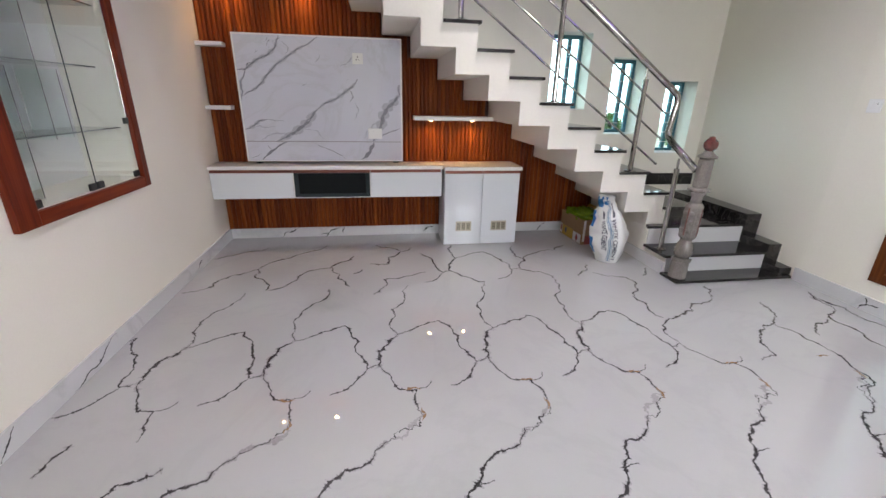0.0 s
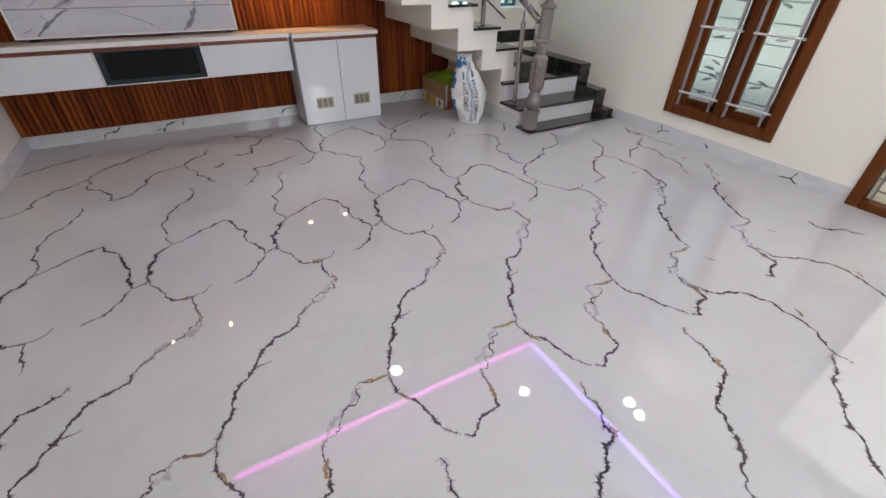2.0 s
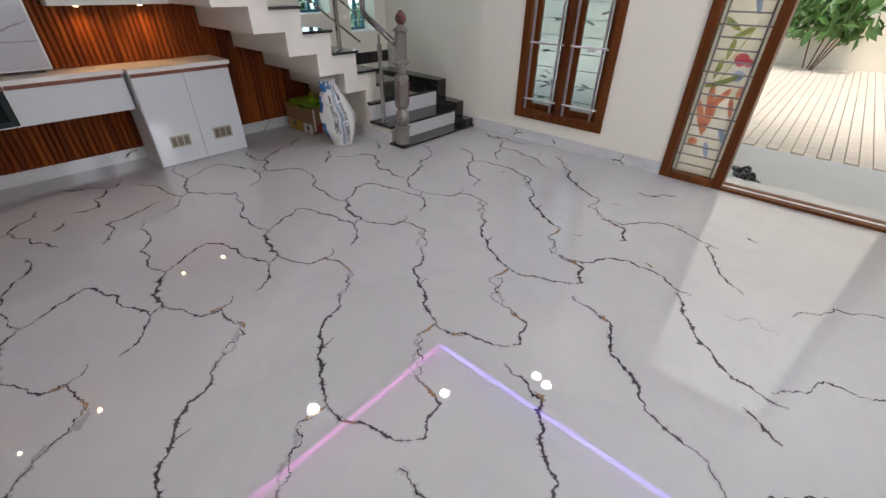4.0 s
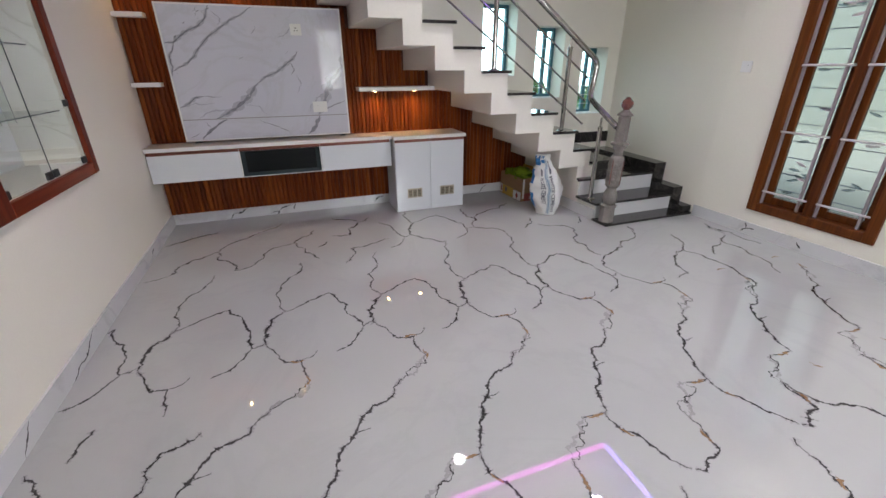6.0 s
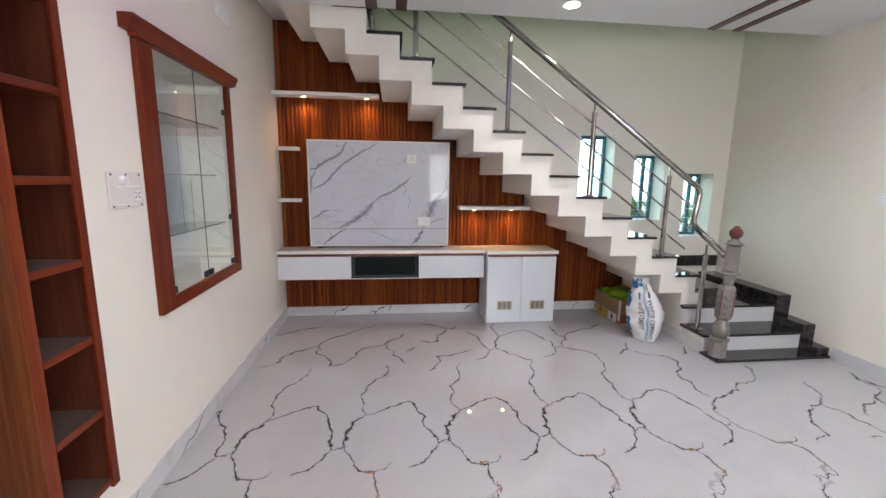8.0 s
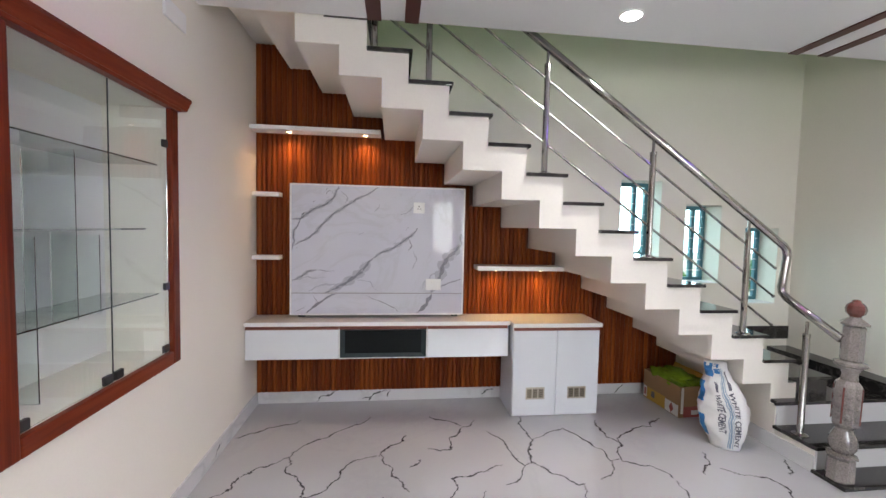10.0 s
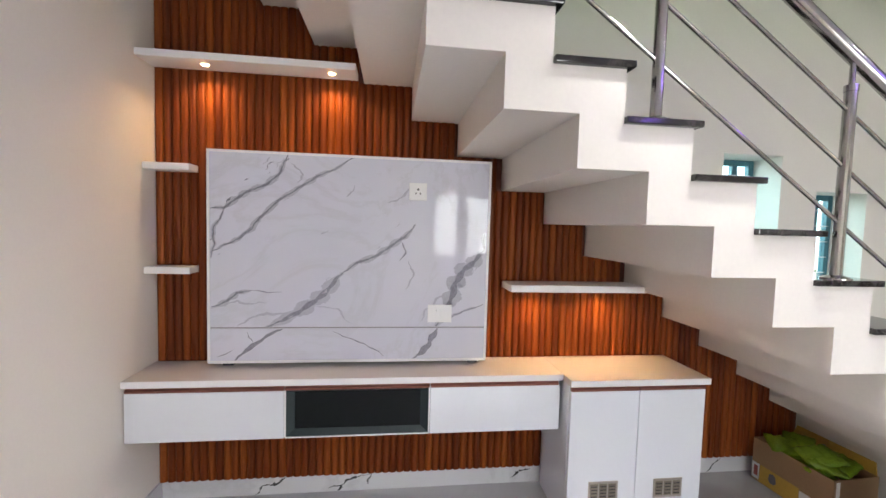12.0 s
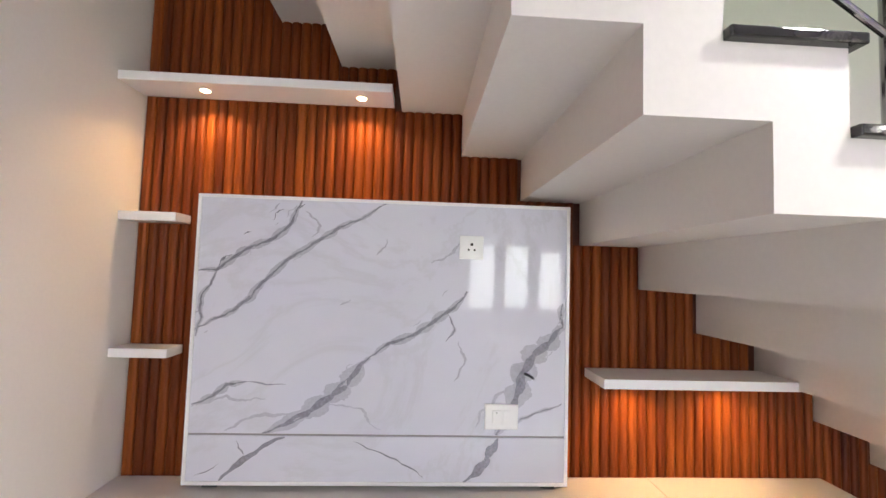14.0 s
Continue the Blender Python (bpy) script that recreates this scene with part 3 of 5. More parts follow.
# ---- stairs ----
stairs = thing("staircase", "white painted sawtooth staircase with black granite treads along the wall", "staircase")
outline = []
for k in range(15):                       # underside, from the foot upwards
    outline += [(UND_X - URUN * k, UND_Z + RISE * k), (UND_X - URUN * (k + 1), UND_Z + RISE * k)]
outline[-1] = (0.002, outline[-1][1])
top = []
for k in range(15):
    x, z = NOSE_X - 0.022 - RUN * k, NOSE_Z - 0.022 + RISE * k
    top += [(x, z - RISE), (x, z)]
top.append((0.002, top[-1][1]))
outline += top[::-1]
outline.append((UND_X + 0.10, outline[-1][1]))
outline.append((UND_X + 0.10, UND_Z))
part("flight", prism(bmesh.new(), outline, FRONT, 0.018), STAIR_PAINT, stairs, "white painted sawtooth concrete flight")
for k in range(15):
    x = NOSE_X - RUN * k
    x0 = max(x - RUN - 0.022, 0.003)
    bm = slab(x0, x, FRONT - 0.02, 0.017, NOSE_Z - 0.0219 + RISE * k, NOSE_Z + RISE * k, 0.004)
    part("tread", bm, GRANITE, stairs, "black granite tread")
# lower steps and landing
L0 = 3.66
part("landing", slab(L0, W - 0.1055, FRONT - 0.04, 0.018, 0.0, 0.305), STAIR_PAINT, stairs)
part("side_wall", slab(L0 + 0.0005, L0 + 0.19, FRONT + 0.004, 0.017, 0.3285, UND_Z - 0.0005), STAIR_PAINT, stairs)
part("side_skin", slab(L0 - 0.005, L0 - 0.0004, FRONT - 0.039, 0.017, 0.1005, 0.305), STAIR_PAINT, stairs)
part("side_skin", slab(L0 - 0.005, L0 - 0.0004, FRONT + 0.004, 0.017, 0.3055, UND_Z - 0.0005), STAIR_PAINT, stairs)
part("tread", slab(L0 - 0.022, L0 + 0.0008, -0.985, FRONT - 0.042, 0.3055, 0.328, 0.004), GRANITE, stairs)
part("landing_top", slab(L0 + 0.001, W - 0.1055, -0.985, 0.006, 0.3055, 0.328, 0.004), GRANITE, stairs, "black granite landing")
part("step", slab(L0, W - 0.1055, -1.235, FRONT - 0.041, 0.0, 0.145), STAIR_PAINT, stairs)
part("tread", slab(L0 - 0.022, W - 0.1055, -1.26, -0.966, 0.1455, 0.168, 0.004), GRANITE, stairs)
part("tread", slab(L0 - 0.025, W - 0.0005, -1.43, -1.236, 0.001, 0.022, 0.004), GRANITE, stairs)
part("riser", slab(L0 + 0.001, W - 0.1055, -1.247, -1.2352, 0.0222, 0.145), SKIRT, stairs, "white marble riser")
part("riser", slab(L0 + 0.001, W - 0.1055, -0.977, -0.9652, 0.1682, 0.305), SKIRT, stairs, "white marble riser")
part("winder", slab(L0 + 0.1905, 4.10, FRONT + 0.01, 0.018, 0.3285, 0.455), GRANITE, stairs)
part("winder_tread", slab(L0 + 0.12, 4.12, FRONT - 0.01, 0.017, 0.4555, 0.478, 0.004), GRANITE, stairs)
part("tread", slab(NOSE_X - 0.0225, L0 + 0.155, FRONT - 0.02, 0.017, NOSE_Z - RISE - 0.0219, NOSE_Z - RISE, 0.004), GRANITE, stairs, "black granite tread")
# stepped black skirting against the wall
for y0, y1, z0, z1 in ((-1.405, -1.2605, 0.0225, 0.082), (-1.26, -0.9905, 0.0225, 0.232), (-0.99, 0.006, 0.1685, 0.415)):
    part("wall_border", slab(W - 0.105, W + 0.13, y0, y1, z0, z1, 0.003), GRANITE, stairs, "black granite stepped border")
part("wall_skirting", slab(L0 + 0.16, W + 0.13, 0.0062, 0.0195, 0.48, 0.60), GRANITE, stairs)

# ---- railing ----
rail = thing("stair_railing", "brushed stainless steel stair railing with three slanted bars", "railing")
RY = -0.895


def rail_z(x, z0):
    return z0 + (3.67 - x) * 0.698


def post(x, y, z0, z1):
    p = part("post", rod(bmesh.new(), (x, y, z0), (x, y, z1 - 0.085), 0.019), STEEL, rail, smooth=False)
    part("neck", rod(bmesh.new(), (x, y, z1 - 0.085), (x, y, z1), 0.009, 12), STEEL, p)
    part("flange", lathe(bmesh.new(), [(0.045, 0), (0.045, 0.004), (0.022, 0.014)], 24), STEEL, p).location = (x, y, z0)
    part("collar", rod(bmesh.new(), (x, y, z1 - 0.10), (x, y, z1 - 0.078), 0.021, 16), STEEL, p)


TOP = 1.407
for x, k in ((3.44, 0), (2.726, 3), (2.0, 6), (1.266, 9), (0.945, 10), (0.40, 13)):
    post(x, RY, NOSE_Z + RISE * k, rail_z(x, TOP) - 0.02)
post(3.70, -1.10, 0.168, 0.905)
for z in (0.826, 1.024, 1.217):
    b_ = part("bar", rod(bmesh.new(), (3.655, RY, rail_z(3.655, z)), (0.05, RY, rail_z(0.05, z)), 0.0075, 12), STEEL, rail)
    part("end_knob", ball(bmesh.new(), (3.655, RY, rail_z(3.655, z)), 0.011), STEEL, b_, smooth=True)
part("handrail", tube(bmesh.new(), [(0.05, RY, rail_z(0.05, TOP)), (3.71, RY, rail_z(3.71, TOP)), (3.735, RY, rail_z(3.735, TOP) - 0.012), (3.742, RY, rail_z(3.74, TOP) - 0.05),
                                    (3.715, RY, 1.10), (3.71, RY - 0.012, 1.06), (3.706, RY - 0.05, 1.03), (3.672, -1.325, 0.855)], 0.0245, 18), STEEL, rail, smooth=True)

# ---- newel post ----
newel = thing("newel_post", "carved wooden newel post wrapped in cloudy plastic film", "newel post")
NX, NY = 3.702, -1.345
K = 0.80
for nm, prof, sides, mt in (
        ("plinth", [(0.078, 0.0), (0.084, 0.008), (0.082, 0.13), (0.072, 0.14)], 8, NEWEL),
        ("lower_collar", [(0.07, 0.0), (0.094, 0.006), (0.094, 0.016), (0.066, 0.024), (0.062, 0.03)], 8, NEWEL),
        ("vase", [(0.062, 0.0), (0.080, 0.03), (0.084, 0.06), (0.072, 0.10), (0.052, 0.135), (0.05, 0.145)], 16, NEWEL),
        ("carved_panel", [(0.05, 0.0), (0.075, 0.02), (0.080, 0.03), (0.080, 0.25), (0.074, 0.265), (0.052, 0.285)], 8, NEWEL),
        ("neck", [(0.05, 0.0), (0.046, 0.03), (0.05, 0.05), (0.066, 0.07), (0.072, 0.08)], 16, NEWEL),
        ("capital", [(0.07, 0.0), (0.100, 0.012), (0.100, 0.026), (0.066, 0.036)], 8, NEWEL),
        ("upper_block", [(0.06, 0.0), (0.068, 0.01), (0.066, 0.20), (0.058, 0.205)], 8, NEWEL),
        ("upper_collar", [(0.05, 0.0), (0.086, 0.008), (0.086, 0.018), (0.05, 0.04), (0.036, 0.05), (0.034, 0.055)], 8, NEWEL),
        ("finial", [(0.03, 0.0), (0.054, 0.02), (0.060, 0.043), (0.054, 0.066), (0.034, 0.082), (0.026, 0.086), (0.024, 0.096), (0.012, 0.10)], 10, NEWEL_RED)):
    z_at = {"plinth": 0.0, "lower_collar": 0.139, "vase": 0.168, "carved_panel": 0.312, "neck": 0.596, "capital": 0.675, "upper_block": 0.710, "upper_collar": 0.914, "finial": 0.968}[nm]
    ob = part(nm, lathe(bmesh.new(), [(r * K, z) for r, z in prof], sides, math.pi / sides), mt, newel, "dull red ball finial" if nm == "finial" else "", smooth=sides > 10)
    ob.location = (0, 0, z_at)
    if nm == "carved_panel":
        for i in range(8):
            for zz in (0.075, 0.14, 0.205):
                a = 2 * math.pi * i / 8
                c = part("carving", ball(bmesh.new(), (0, 0, 0), 0.020, 1.25, 1), NEWEL, ob)
                c.matrix_basis = Matrix.Translation((0.058 * math.cos(a), 0.058 * math.sin(a), zz)) @ Matrix.Rotation(a, 4, "Z") @ Matrix.Diagonal((0.42, 1, 1, 1))
for i in range(4):
    a = 2 * math.pi * (i + 0.25) / 4
    part("inlay", rod(bmesh.new(), (0.0625 * math.cos(a), 0.0625 * math.sin(a), 0.35), (0.0625 * math.cos(a), 0.0625 * math.sin(a), 0.56), 0.005, 8), NEWEL_RED, newel, "dull red inlaid strip")
newel.matrix_basis = pose(NX, NY, 0.0225, 0, 1.6, 0)

# ---- stair windows ----
def small_window(i, x0, x1, z0, z1):
    w = tagged(new("window_%d" % i), "small teal-framed stair window with horizontal bars", "window", "", "structure")
    y0, y1, f = 0.215, 0.252, 0.035
    for nm, a in (("window_frame", (x0, x0 + f, z0, z1)), ("window_frame", (x1 - f, x1, z0, z1)), ("window_frame", (x0 + f, x1 - f, z0, z0 + f)), ("window_frame", (x0 + f, x1 - f, z1 - f, z1))):
        part(nm, slab(a[0], a[1], y0, y1, a[2], a[3], 0.004), TEAL, w)
    sx = x0 + (x1 - x0) * 0.66
    part("sash", slab(sx - 0.02, sx + 0.018, y0 + 0.001, y1 - 0.001, z0 + f, z1 - f, 0.003), TEAL, w)
    n = 7
    for k in range(1, n):
        z = z0 + (z1 - z0) * k / n
        part("bar", slab(x0 + f, x1 - f, y0 - 0.012, y0 - 0.006, z - 0.0028, z + 0.0028), BAR, w)
    p = part("pane", slab(x0 + f, x1 - f, 0.232, 0.236, z0 + f, z1 - f), TINTED, w, "tinted glass pane")
    p.visible_shadow = False
    part("window_sill", slab(x0, x1, 0.021, 0.215, z0 + 0.0005, z0 + 0.006), EDGE, w)


for i, (x0, x1, z0, z1) in enumerate(ST_WIN):
    small_window(i + 1, x0, x1, z0, z1)

# windows behind the start
for i, (x0, x1, z0, z1) in enumerate(BK_WIN):
    w = tagged(new("window_%d" % (i + 4)), "white-framed window with horizontal steel bars", "window", "", "structure")
    for a in ((x0, x0 + 0.04, z0, z1), (x1 - 0.04, x1, z0, z1), (x0 + 0.04, x1 - 0.04, z0, z0 + 0.04), (x0 + 0.04, x1 - 0.04, z1 - 0.04, z1)):
        part("window_frame", slab(a[0], a[1], BACK - 0.12, BACK - 0.06, a[2], a[3], 0.004), EDGE, w)
    for k in range(1, 11):
        z = z0 + (z1 - z0) * k / 11
        part("bar", slab(x0 + 0.04, x1 - 0.04, BACK - 0.10, BACK - 0.088, z - 0.006, z + 0.006), BAR, w)

# ---- side window ----
def side_window():
    y0, y1, z0, z1 = SIDE_WIN
    w = tagged(new("window_7"), "teak window with two etched glass casements and white steel grille", "window", "", "structure")
    f = 0.07
    xi, xo = W - 0.018, W + 0.10
    part("window_frame", slab(xi, xo, y0, y0 + f, z0, z1, 0.006), TEAK, w, "polished teak frame")
    part("window_frame", slab(xi, xo, y1 - f, y1, z0, z1, 0.006), TEAK, w)
    part("window_frame", slab(xi, xo, y0 + f, y1 - f, z0, z0 + f, 0.006), TEAK, w)
    part("window_frame", slab(xi, xo, y0 + f, y1 - f, z1 - f, z1, 0.006), TEAK, w)
    mid = (y0 + y1) / 2
    part("mullion", slab(xi + 0.01, xo, mid - 0.028, mid + 0.028, z0 + f, z1 - f, 0.005), TEAK, w)
    for a, b in ((y0 + f, mid - 0.028), (mid + 0.028, y1 - f)):
        s = part("casement", slab(W + 0.055, W + 0.09, a, a + 0.055, z0 + f, z1 - f, 0.004), TEAK, w)
        part("stile", slab(W + 0.055, W + 0.09, b - 0.055, b, z0 + f, z1 - f, 0.004), TEAK, s)
        part("rail", slab(W + 0.055, W + 0.09, a + 0.055, b - 0.055, z0 + f, z0 + f + 0.055, 0.004), TEAK, s)
        part("rail", slab(W + 0.055, W + 0.09, a + 0.055, b - 0.055, z1 - f - 0.055, z1 - f, 0.004), TEAK, s)
        p = part("pane", slab(W + 0.068, W + 0.074, a + 0.05, b - 0.05, z0 + f + 0.05, z1 - f - 0.05), ETCHED, w, "etched patterned glass")
        p.visible_shadow = False
        for yy in (a + 0.06, b - 0.012):
            part("bar", slab(W + 0.016, W + 0.030, yy - 0.010, yy + 0.010, z0 + f, z1 - f, 0.002), LILAC, w, "lilac-grey painted grille bar")
        n = 13
        for k in range(1, n):
            zz = z0 + f + (z1 - z0 - 2 * f) * k / n
            part("pattern_bar", slab(W + 0.076, W + 0.082, a + 0.05, b - 0.05, zz - 0.003, zz + 0.003), LILAC, p)
        rr = random.Random(3 + int(a * 10))
        for k in range(16):
            zz = z0 + f + 0.1 + rr.random() * (z1 - z0 - 2 * f - 0.2)
            yy = a + 0.09 + rr.random() * (b - a - 0.18)
            part("etched_leaf", ball(bmesh.new(), (0, 0, 0), 0.045, 0.4, 1), ETCH_DARK if k % 3 else BAR, p).matrix_basis = Matrix.Translation((W + 0.065, yy, zz)) @ Matrix.Rotation(rr.uniform(-0.35, 0.35), 4, "X") @ Matrix.Diagonal((0.05, 1, 0.6, 1))
    for zz in (0.38, 0.85, 1.32, 1.79):
        part("grille_bar", rod(bmesh.new(), (W + 0.012, y0 + 0.03, zz), (W + 0.012, y1 - 0.03, zz), 0.008, 8), BAR, w)


side_window()

# ---- entrance ----
def entrance():
    y0, y1, z0, z1 = DOOR
    d = tagged(new("door_1"), "open teak entrance with painted glass sidelight", "door", "", "structure")
    xi, xo = W - 0.02, W + 0.13
    split = -3.737
    part("door_frame", slab(xi, xo, y1 - 0.065, y1, 0.0, z1, 0.006), TEAK, d, "polished teak frame")
    part("door_frame", slab(xi, xo, split - 0.033, split + 0.033, 0.0, z1, 0.006), TEAK, d)
    part("door_frame", slab(xi, xo, y0, y0 + 0.085, 0.0, z1, 0.006), TEAK, d)
    part("door_frame", slab(xi, xo, y0 + 0.085, split - 0.033, z1 - 0.085, z1, 0.006), TEAK, d)
    part("door_frame", slab(xi, xo, split + 0.033, y1 - 0.065, z1 - 0.085, z1, 0.006), TEAK, d)
    part("sidelight_sill", slab(xi, xo, split + 0.033, y1 - 0.065, 0.0, 0.05, 0.006), TEAK, d)
    th = part("threshold", slab(xi, xo, y0 + 0.085, split - 0.033, 0.001, 0.022, 0.004), TEAK, d)
    part("groove", slab(W + 0.03, W + 0.05, y0 + 0.085, split - 0.033, 0.0222, 0.026), EDGE, th)
    a, b = split + 0.033, y1 - 0.065
    milk = sheer("milk_glass", (0.91, 0.90, 0.83), 0.72, 0.15)
    pane = part("pane", slab(W + 0.06, W + 0.066, a, b, 0.05, z1 - 0.085), milk, d, "cream glass painted with flowers")
    inks = {"red": sheer("paint_red", (0.86, 0.33, 0.40), 0.75), "orange": sheer("paint_orange", (0.92, 0.56, 0.40), 0.75), "green": sheer("paint_green", (0.60, 0.66, 0.34), 0.75), "blue": sheer("paint_blue", (0.58, 0.67, 0.82), 0.75)}

    laid = []

    def petal(ink, y, z, length, wide, turn):
        bm = bmesh.new()
        pts = []
        for i in range(12):
            t = 2 * math.pi * i / 12
            pts.append((math.sin(t) * wide / 2 * (1 + 0.25 * math.cos(t)), math.cos(t) * length / 2))
        prism(bm, pts, -0.0002, 0.0002, "x")
        laid.append(ink)
        part("painted_petal", bm, inks[ink], pane).matrix_basis = Matrix.Translation((W + 0.0594 - 0.00045 * (len(laid) % 22), y, z)) @ Matrix.Rotation(turn, 4, "X")

    m_ = (a + b) / 2
    for base in (0.0, 0.95):
        for k, (dy, dz, ln, tn) in enumerate(((0.075, 0.46, 0.26, -0.35), (0.045, 0.54, 0.36, -0.12), (0.02, 0.50, 0.26, 0.08), (0.0, 0.60, 0.20, 0.55))):
            petal("orange", m_ + dy, base + dz, ln, 0.042, tn)
        petal("red", m_ - 0.045, base + 0.865, 0.085, 0.085, 0.0)
        petal("red", m_ - 0.095, base + 0.85, 0.05, 0.05, 0.6)
        petal("blue", m_ - 0.06, base + 0.765, 0.075, 0.065, 0.1)
        petal("blue", m_ - 0.10, base + 0.36, 0.13, 0.04, -0.5)
        petal("blue", m_ - 0.03, base + 0.24, 0.13, 0.035, -0.3)
        petal("orange", m_ + 0.075, base + 0.285, 0.065, 0.065, 0.0)
        petal("orange", m_ - 0.085, base + 0.56, 0.13, 0.032, -0.25)
        petal("orange", m_ - 0.105, base + 0.66, 0.09, 0.03, 0.2)
        for zz, dy, tn in ((0.80, 0.07, 0.15), (0.92, 0.035, 0.1), (1.02, 0.0, 1.0), (0.73, -0.005, 1.0), (1.07, 0.07, -1.0), (0.70, 0.06, 1.2)):
            petal("green", m_ + dy, base + zz, 0.135, 0.035, tn)
        for zz, dy in ((0.75, 0.03), (0.95, -0.02)):
            petal("green", m_ + dy, base + zz, 0.34, 0.008, 0.35)
    for k in range(26):
        zz = 0.12 + k * 0.073
        long = k % 4 == 1
        part("grille_bar", rod(bmesh.new(), (W + 0.03, a + (0.0 if long else 0.03), zz), (W + 0.03, b - (0.0 if long else 0.03), zz), 0.0055, 8), GREYBAR, d)
    for yy in (a + 0.03, b - 0.03):
        part("grille_bar", rod(bmesh.new(), (W + 0.036, yy, 0.05), (W + 0.036, yy, z1 - 0.085), 0.0065, 8), GREYBAR, d)


entrance()

# ---- slat wall under the flight ----
slat_wall = tagged(new("slat_wall"), "fluted reddish-brown wooden slat cladding under the stairs", "", "", "structure")


def underside(x):
    k = math.floor((UND_X - x) / URUN + 1e-6)
    return UND_Z + RISE * k


PITCH = 0.0385
prof = [(0.0, 0.0), (0.0, -0.008), (0.005, -0.015), (0.013, -0.019), (0.025, -0.0185), (0.0325, -0.014), (0.0374, -0.008), (0.0374, 0.0)]
bm = prism(bmesh.new(), prof, 0.0, 1.0, "z")
slat_me = bpy.data.meshes.new("slat")
bm.to_mesh(slat_me)
bm.free()
slat_me.materials.append(SLAT)
part("backing", prism(bmesh.new(), [(0.0, 0.1002), (3.635, 0.1002), (3.635, UND_Z)] + [q for k in range(1, 15) for q in ((UND_X - URUN * k, UND_Z + RISE * (k - 1)), (UND_X - URUN * k, UND_Z + RISE * k))] + [(0.0, UND_Z + RISE * 14)], 0.0, 0.0195), DARKWOOD, slat_wall)
x = 0.002
while x < 3.60:
    zt = min(underside(x + 0.001), underside(x + 0.032)) - 0.001
    s = new("slat", slat_me)
    s.parent = slat_wall
    s.matrix_basis = Matrix.Translation((x, -0.0003, 0.1005)) @ Matrix.Diagonal((1, 1, zt - 0.1005, 1))
    x += PITCH


# ---- television wall ----
tv = thing("marble_panel", "glossy white marble-look television back panel with grey veins", "wall panel")
PX0, PX1, PZ0, PZ1, PY = 0.283, 1.640, 0.749, 1.767, -0.125
SPLIT = 0.922
CF, CT = -0.285, 0.731          # front and top of the media cabinet
part("upper_slab", slab(PX0 + 0.012, PX1 - 0.012, PY + 0.001, -0.0225, SPLIT + 0.003, PZ1 - 0.012), PANEL, tv)
low = part("lower_slab", slab(PX0 + 0.012, PX1 - 0.012, 0.0, 0.09, 0.0, SPLIT - 0.003 - PZ0 - 0.012), PANEL, tv)
low.matrix_basis = Matrix.Translation((0, PY + 0.001, PZ0 + 0.012)) @ Matrix.Rotation(radians(1.2), 4, "X")
for a in ((PX0, PX0 + 0.0118, PZ0, PZ1), (PX1 - 0.0118, PX1, PZ0, PZ1), (PX0 + 0.0118, PX1 - 0.0118, PZ1 - 0.0118, PZ1), (PX0 + 0.0118, PX1 - 0.0118, PZ0, PZ0 + 0.0118)):
    part("edge_trim", slab(a[0], a[1], PY - 0.003, -0.0222, a[2], a[3]), EDGE, tv, "white edge trim")
part("joint", slab(PX0 + 0.012, PX1 - 0.012, PY + 0.0025, -0.03, SPLIT - 0.003, SPLIT + 0.003), GREYBAR, tv)
for xx in (PX0 + 0.06, PX1 - 0.09):
    part("foot", slab(xx, xx + 0.05, PY + 0.02, -0.04, CT + 0.001, PZ0 - 0.0002), DARKFRAME, tv)
rng = random.Random(11)
pv, pf = bmesh.new(), bmesh.new()


def on_panel(lift):
    def place(p):
        x, z = PX0 + p.x * (PX1 - PX0), PZ0 + p.y * (PZ1 - PZ0)
        return (min(max(x, PX0 + 0.013), PX1 - 0.013), PY + 0.001 - lift, min(max(z, SPLIT + 0.004), PZ1 - 0.013))
    return place


def on_low(lift):
    def place(p):
        x, z = PX0 + p.x * (PX1 - PX0), p.y * (PZ1 - PZ0)
        return (x, -lift, min(max(z - 0.012, 0.0), SPLIT - PZ0 - 0.016))
    return place


for w, pts in ((0.013, [(0.008, 0.524), (0.059, 0.564), (0.108, 0.595), (0.178, 0.696), (0.241, 0.779), (0.326, 0.854), (0.37, 0.896), (0.429, 0.929), (0.50, 0.99)]),
               (0.015, [(0.007, 0.729), (0.055, 0.731), (0.104, 0.783), (0.139, 0.814), (0.196, 0.847), (0.245, 0.909), (0.268, 0.99)]),
               (0.009, [(0.055, 0.731), (0.02, 0.632), (0.012, 0.50)]), (0.036, [(0.196, 0.172), (0.305, 0.24), (0.365, 0.298), (0.41, 0.355), (0.462, 0.438)]),
               (0.017, [(0.462, 0.438), (0.514, 0.490), (0.589, 0.529), (0.634, 0.572), (0.679, 0.614), (0.72, 0.68)]),
               (0.040, [(0.806, 0.175), (0.856, 0.297), (0.872, 0.391), (0.903, 0.454), (0.949, 0.507), (0.984, 0.561)]), (0.012, [(0.984, 0.561), (0.983, 0.645)]),
               (0.014, [(0.013, 0.268), (0.065, 0.298), (0.099, 0.338), (0.149, 0.349)]), (0.004, [(0.149, 0.349), (0.25, 0.34)]),
               (0.007, [(0.829, 0.192), (0.875, 0.234), (0.939, 0.265), (0.983, 0.287)]), (0.005, [(0.671, 0.593), (0.688, 0.542), (0.666, 0.50)])):
    same = rng.random()
    stroke(pf, pts, w * 2.6 / 1.357, random.Random(same), on_panel(0.0004), 0.07, 4, True, True)
    stroke(pv, pts, w * 0.9 / 1.357, random.Random(same), on_panel(0.0008), 0.07, 4, True, True)
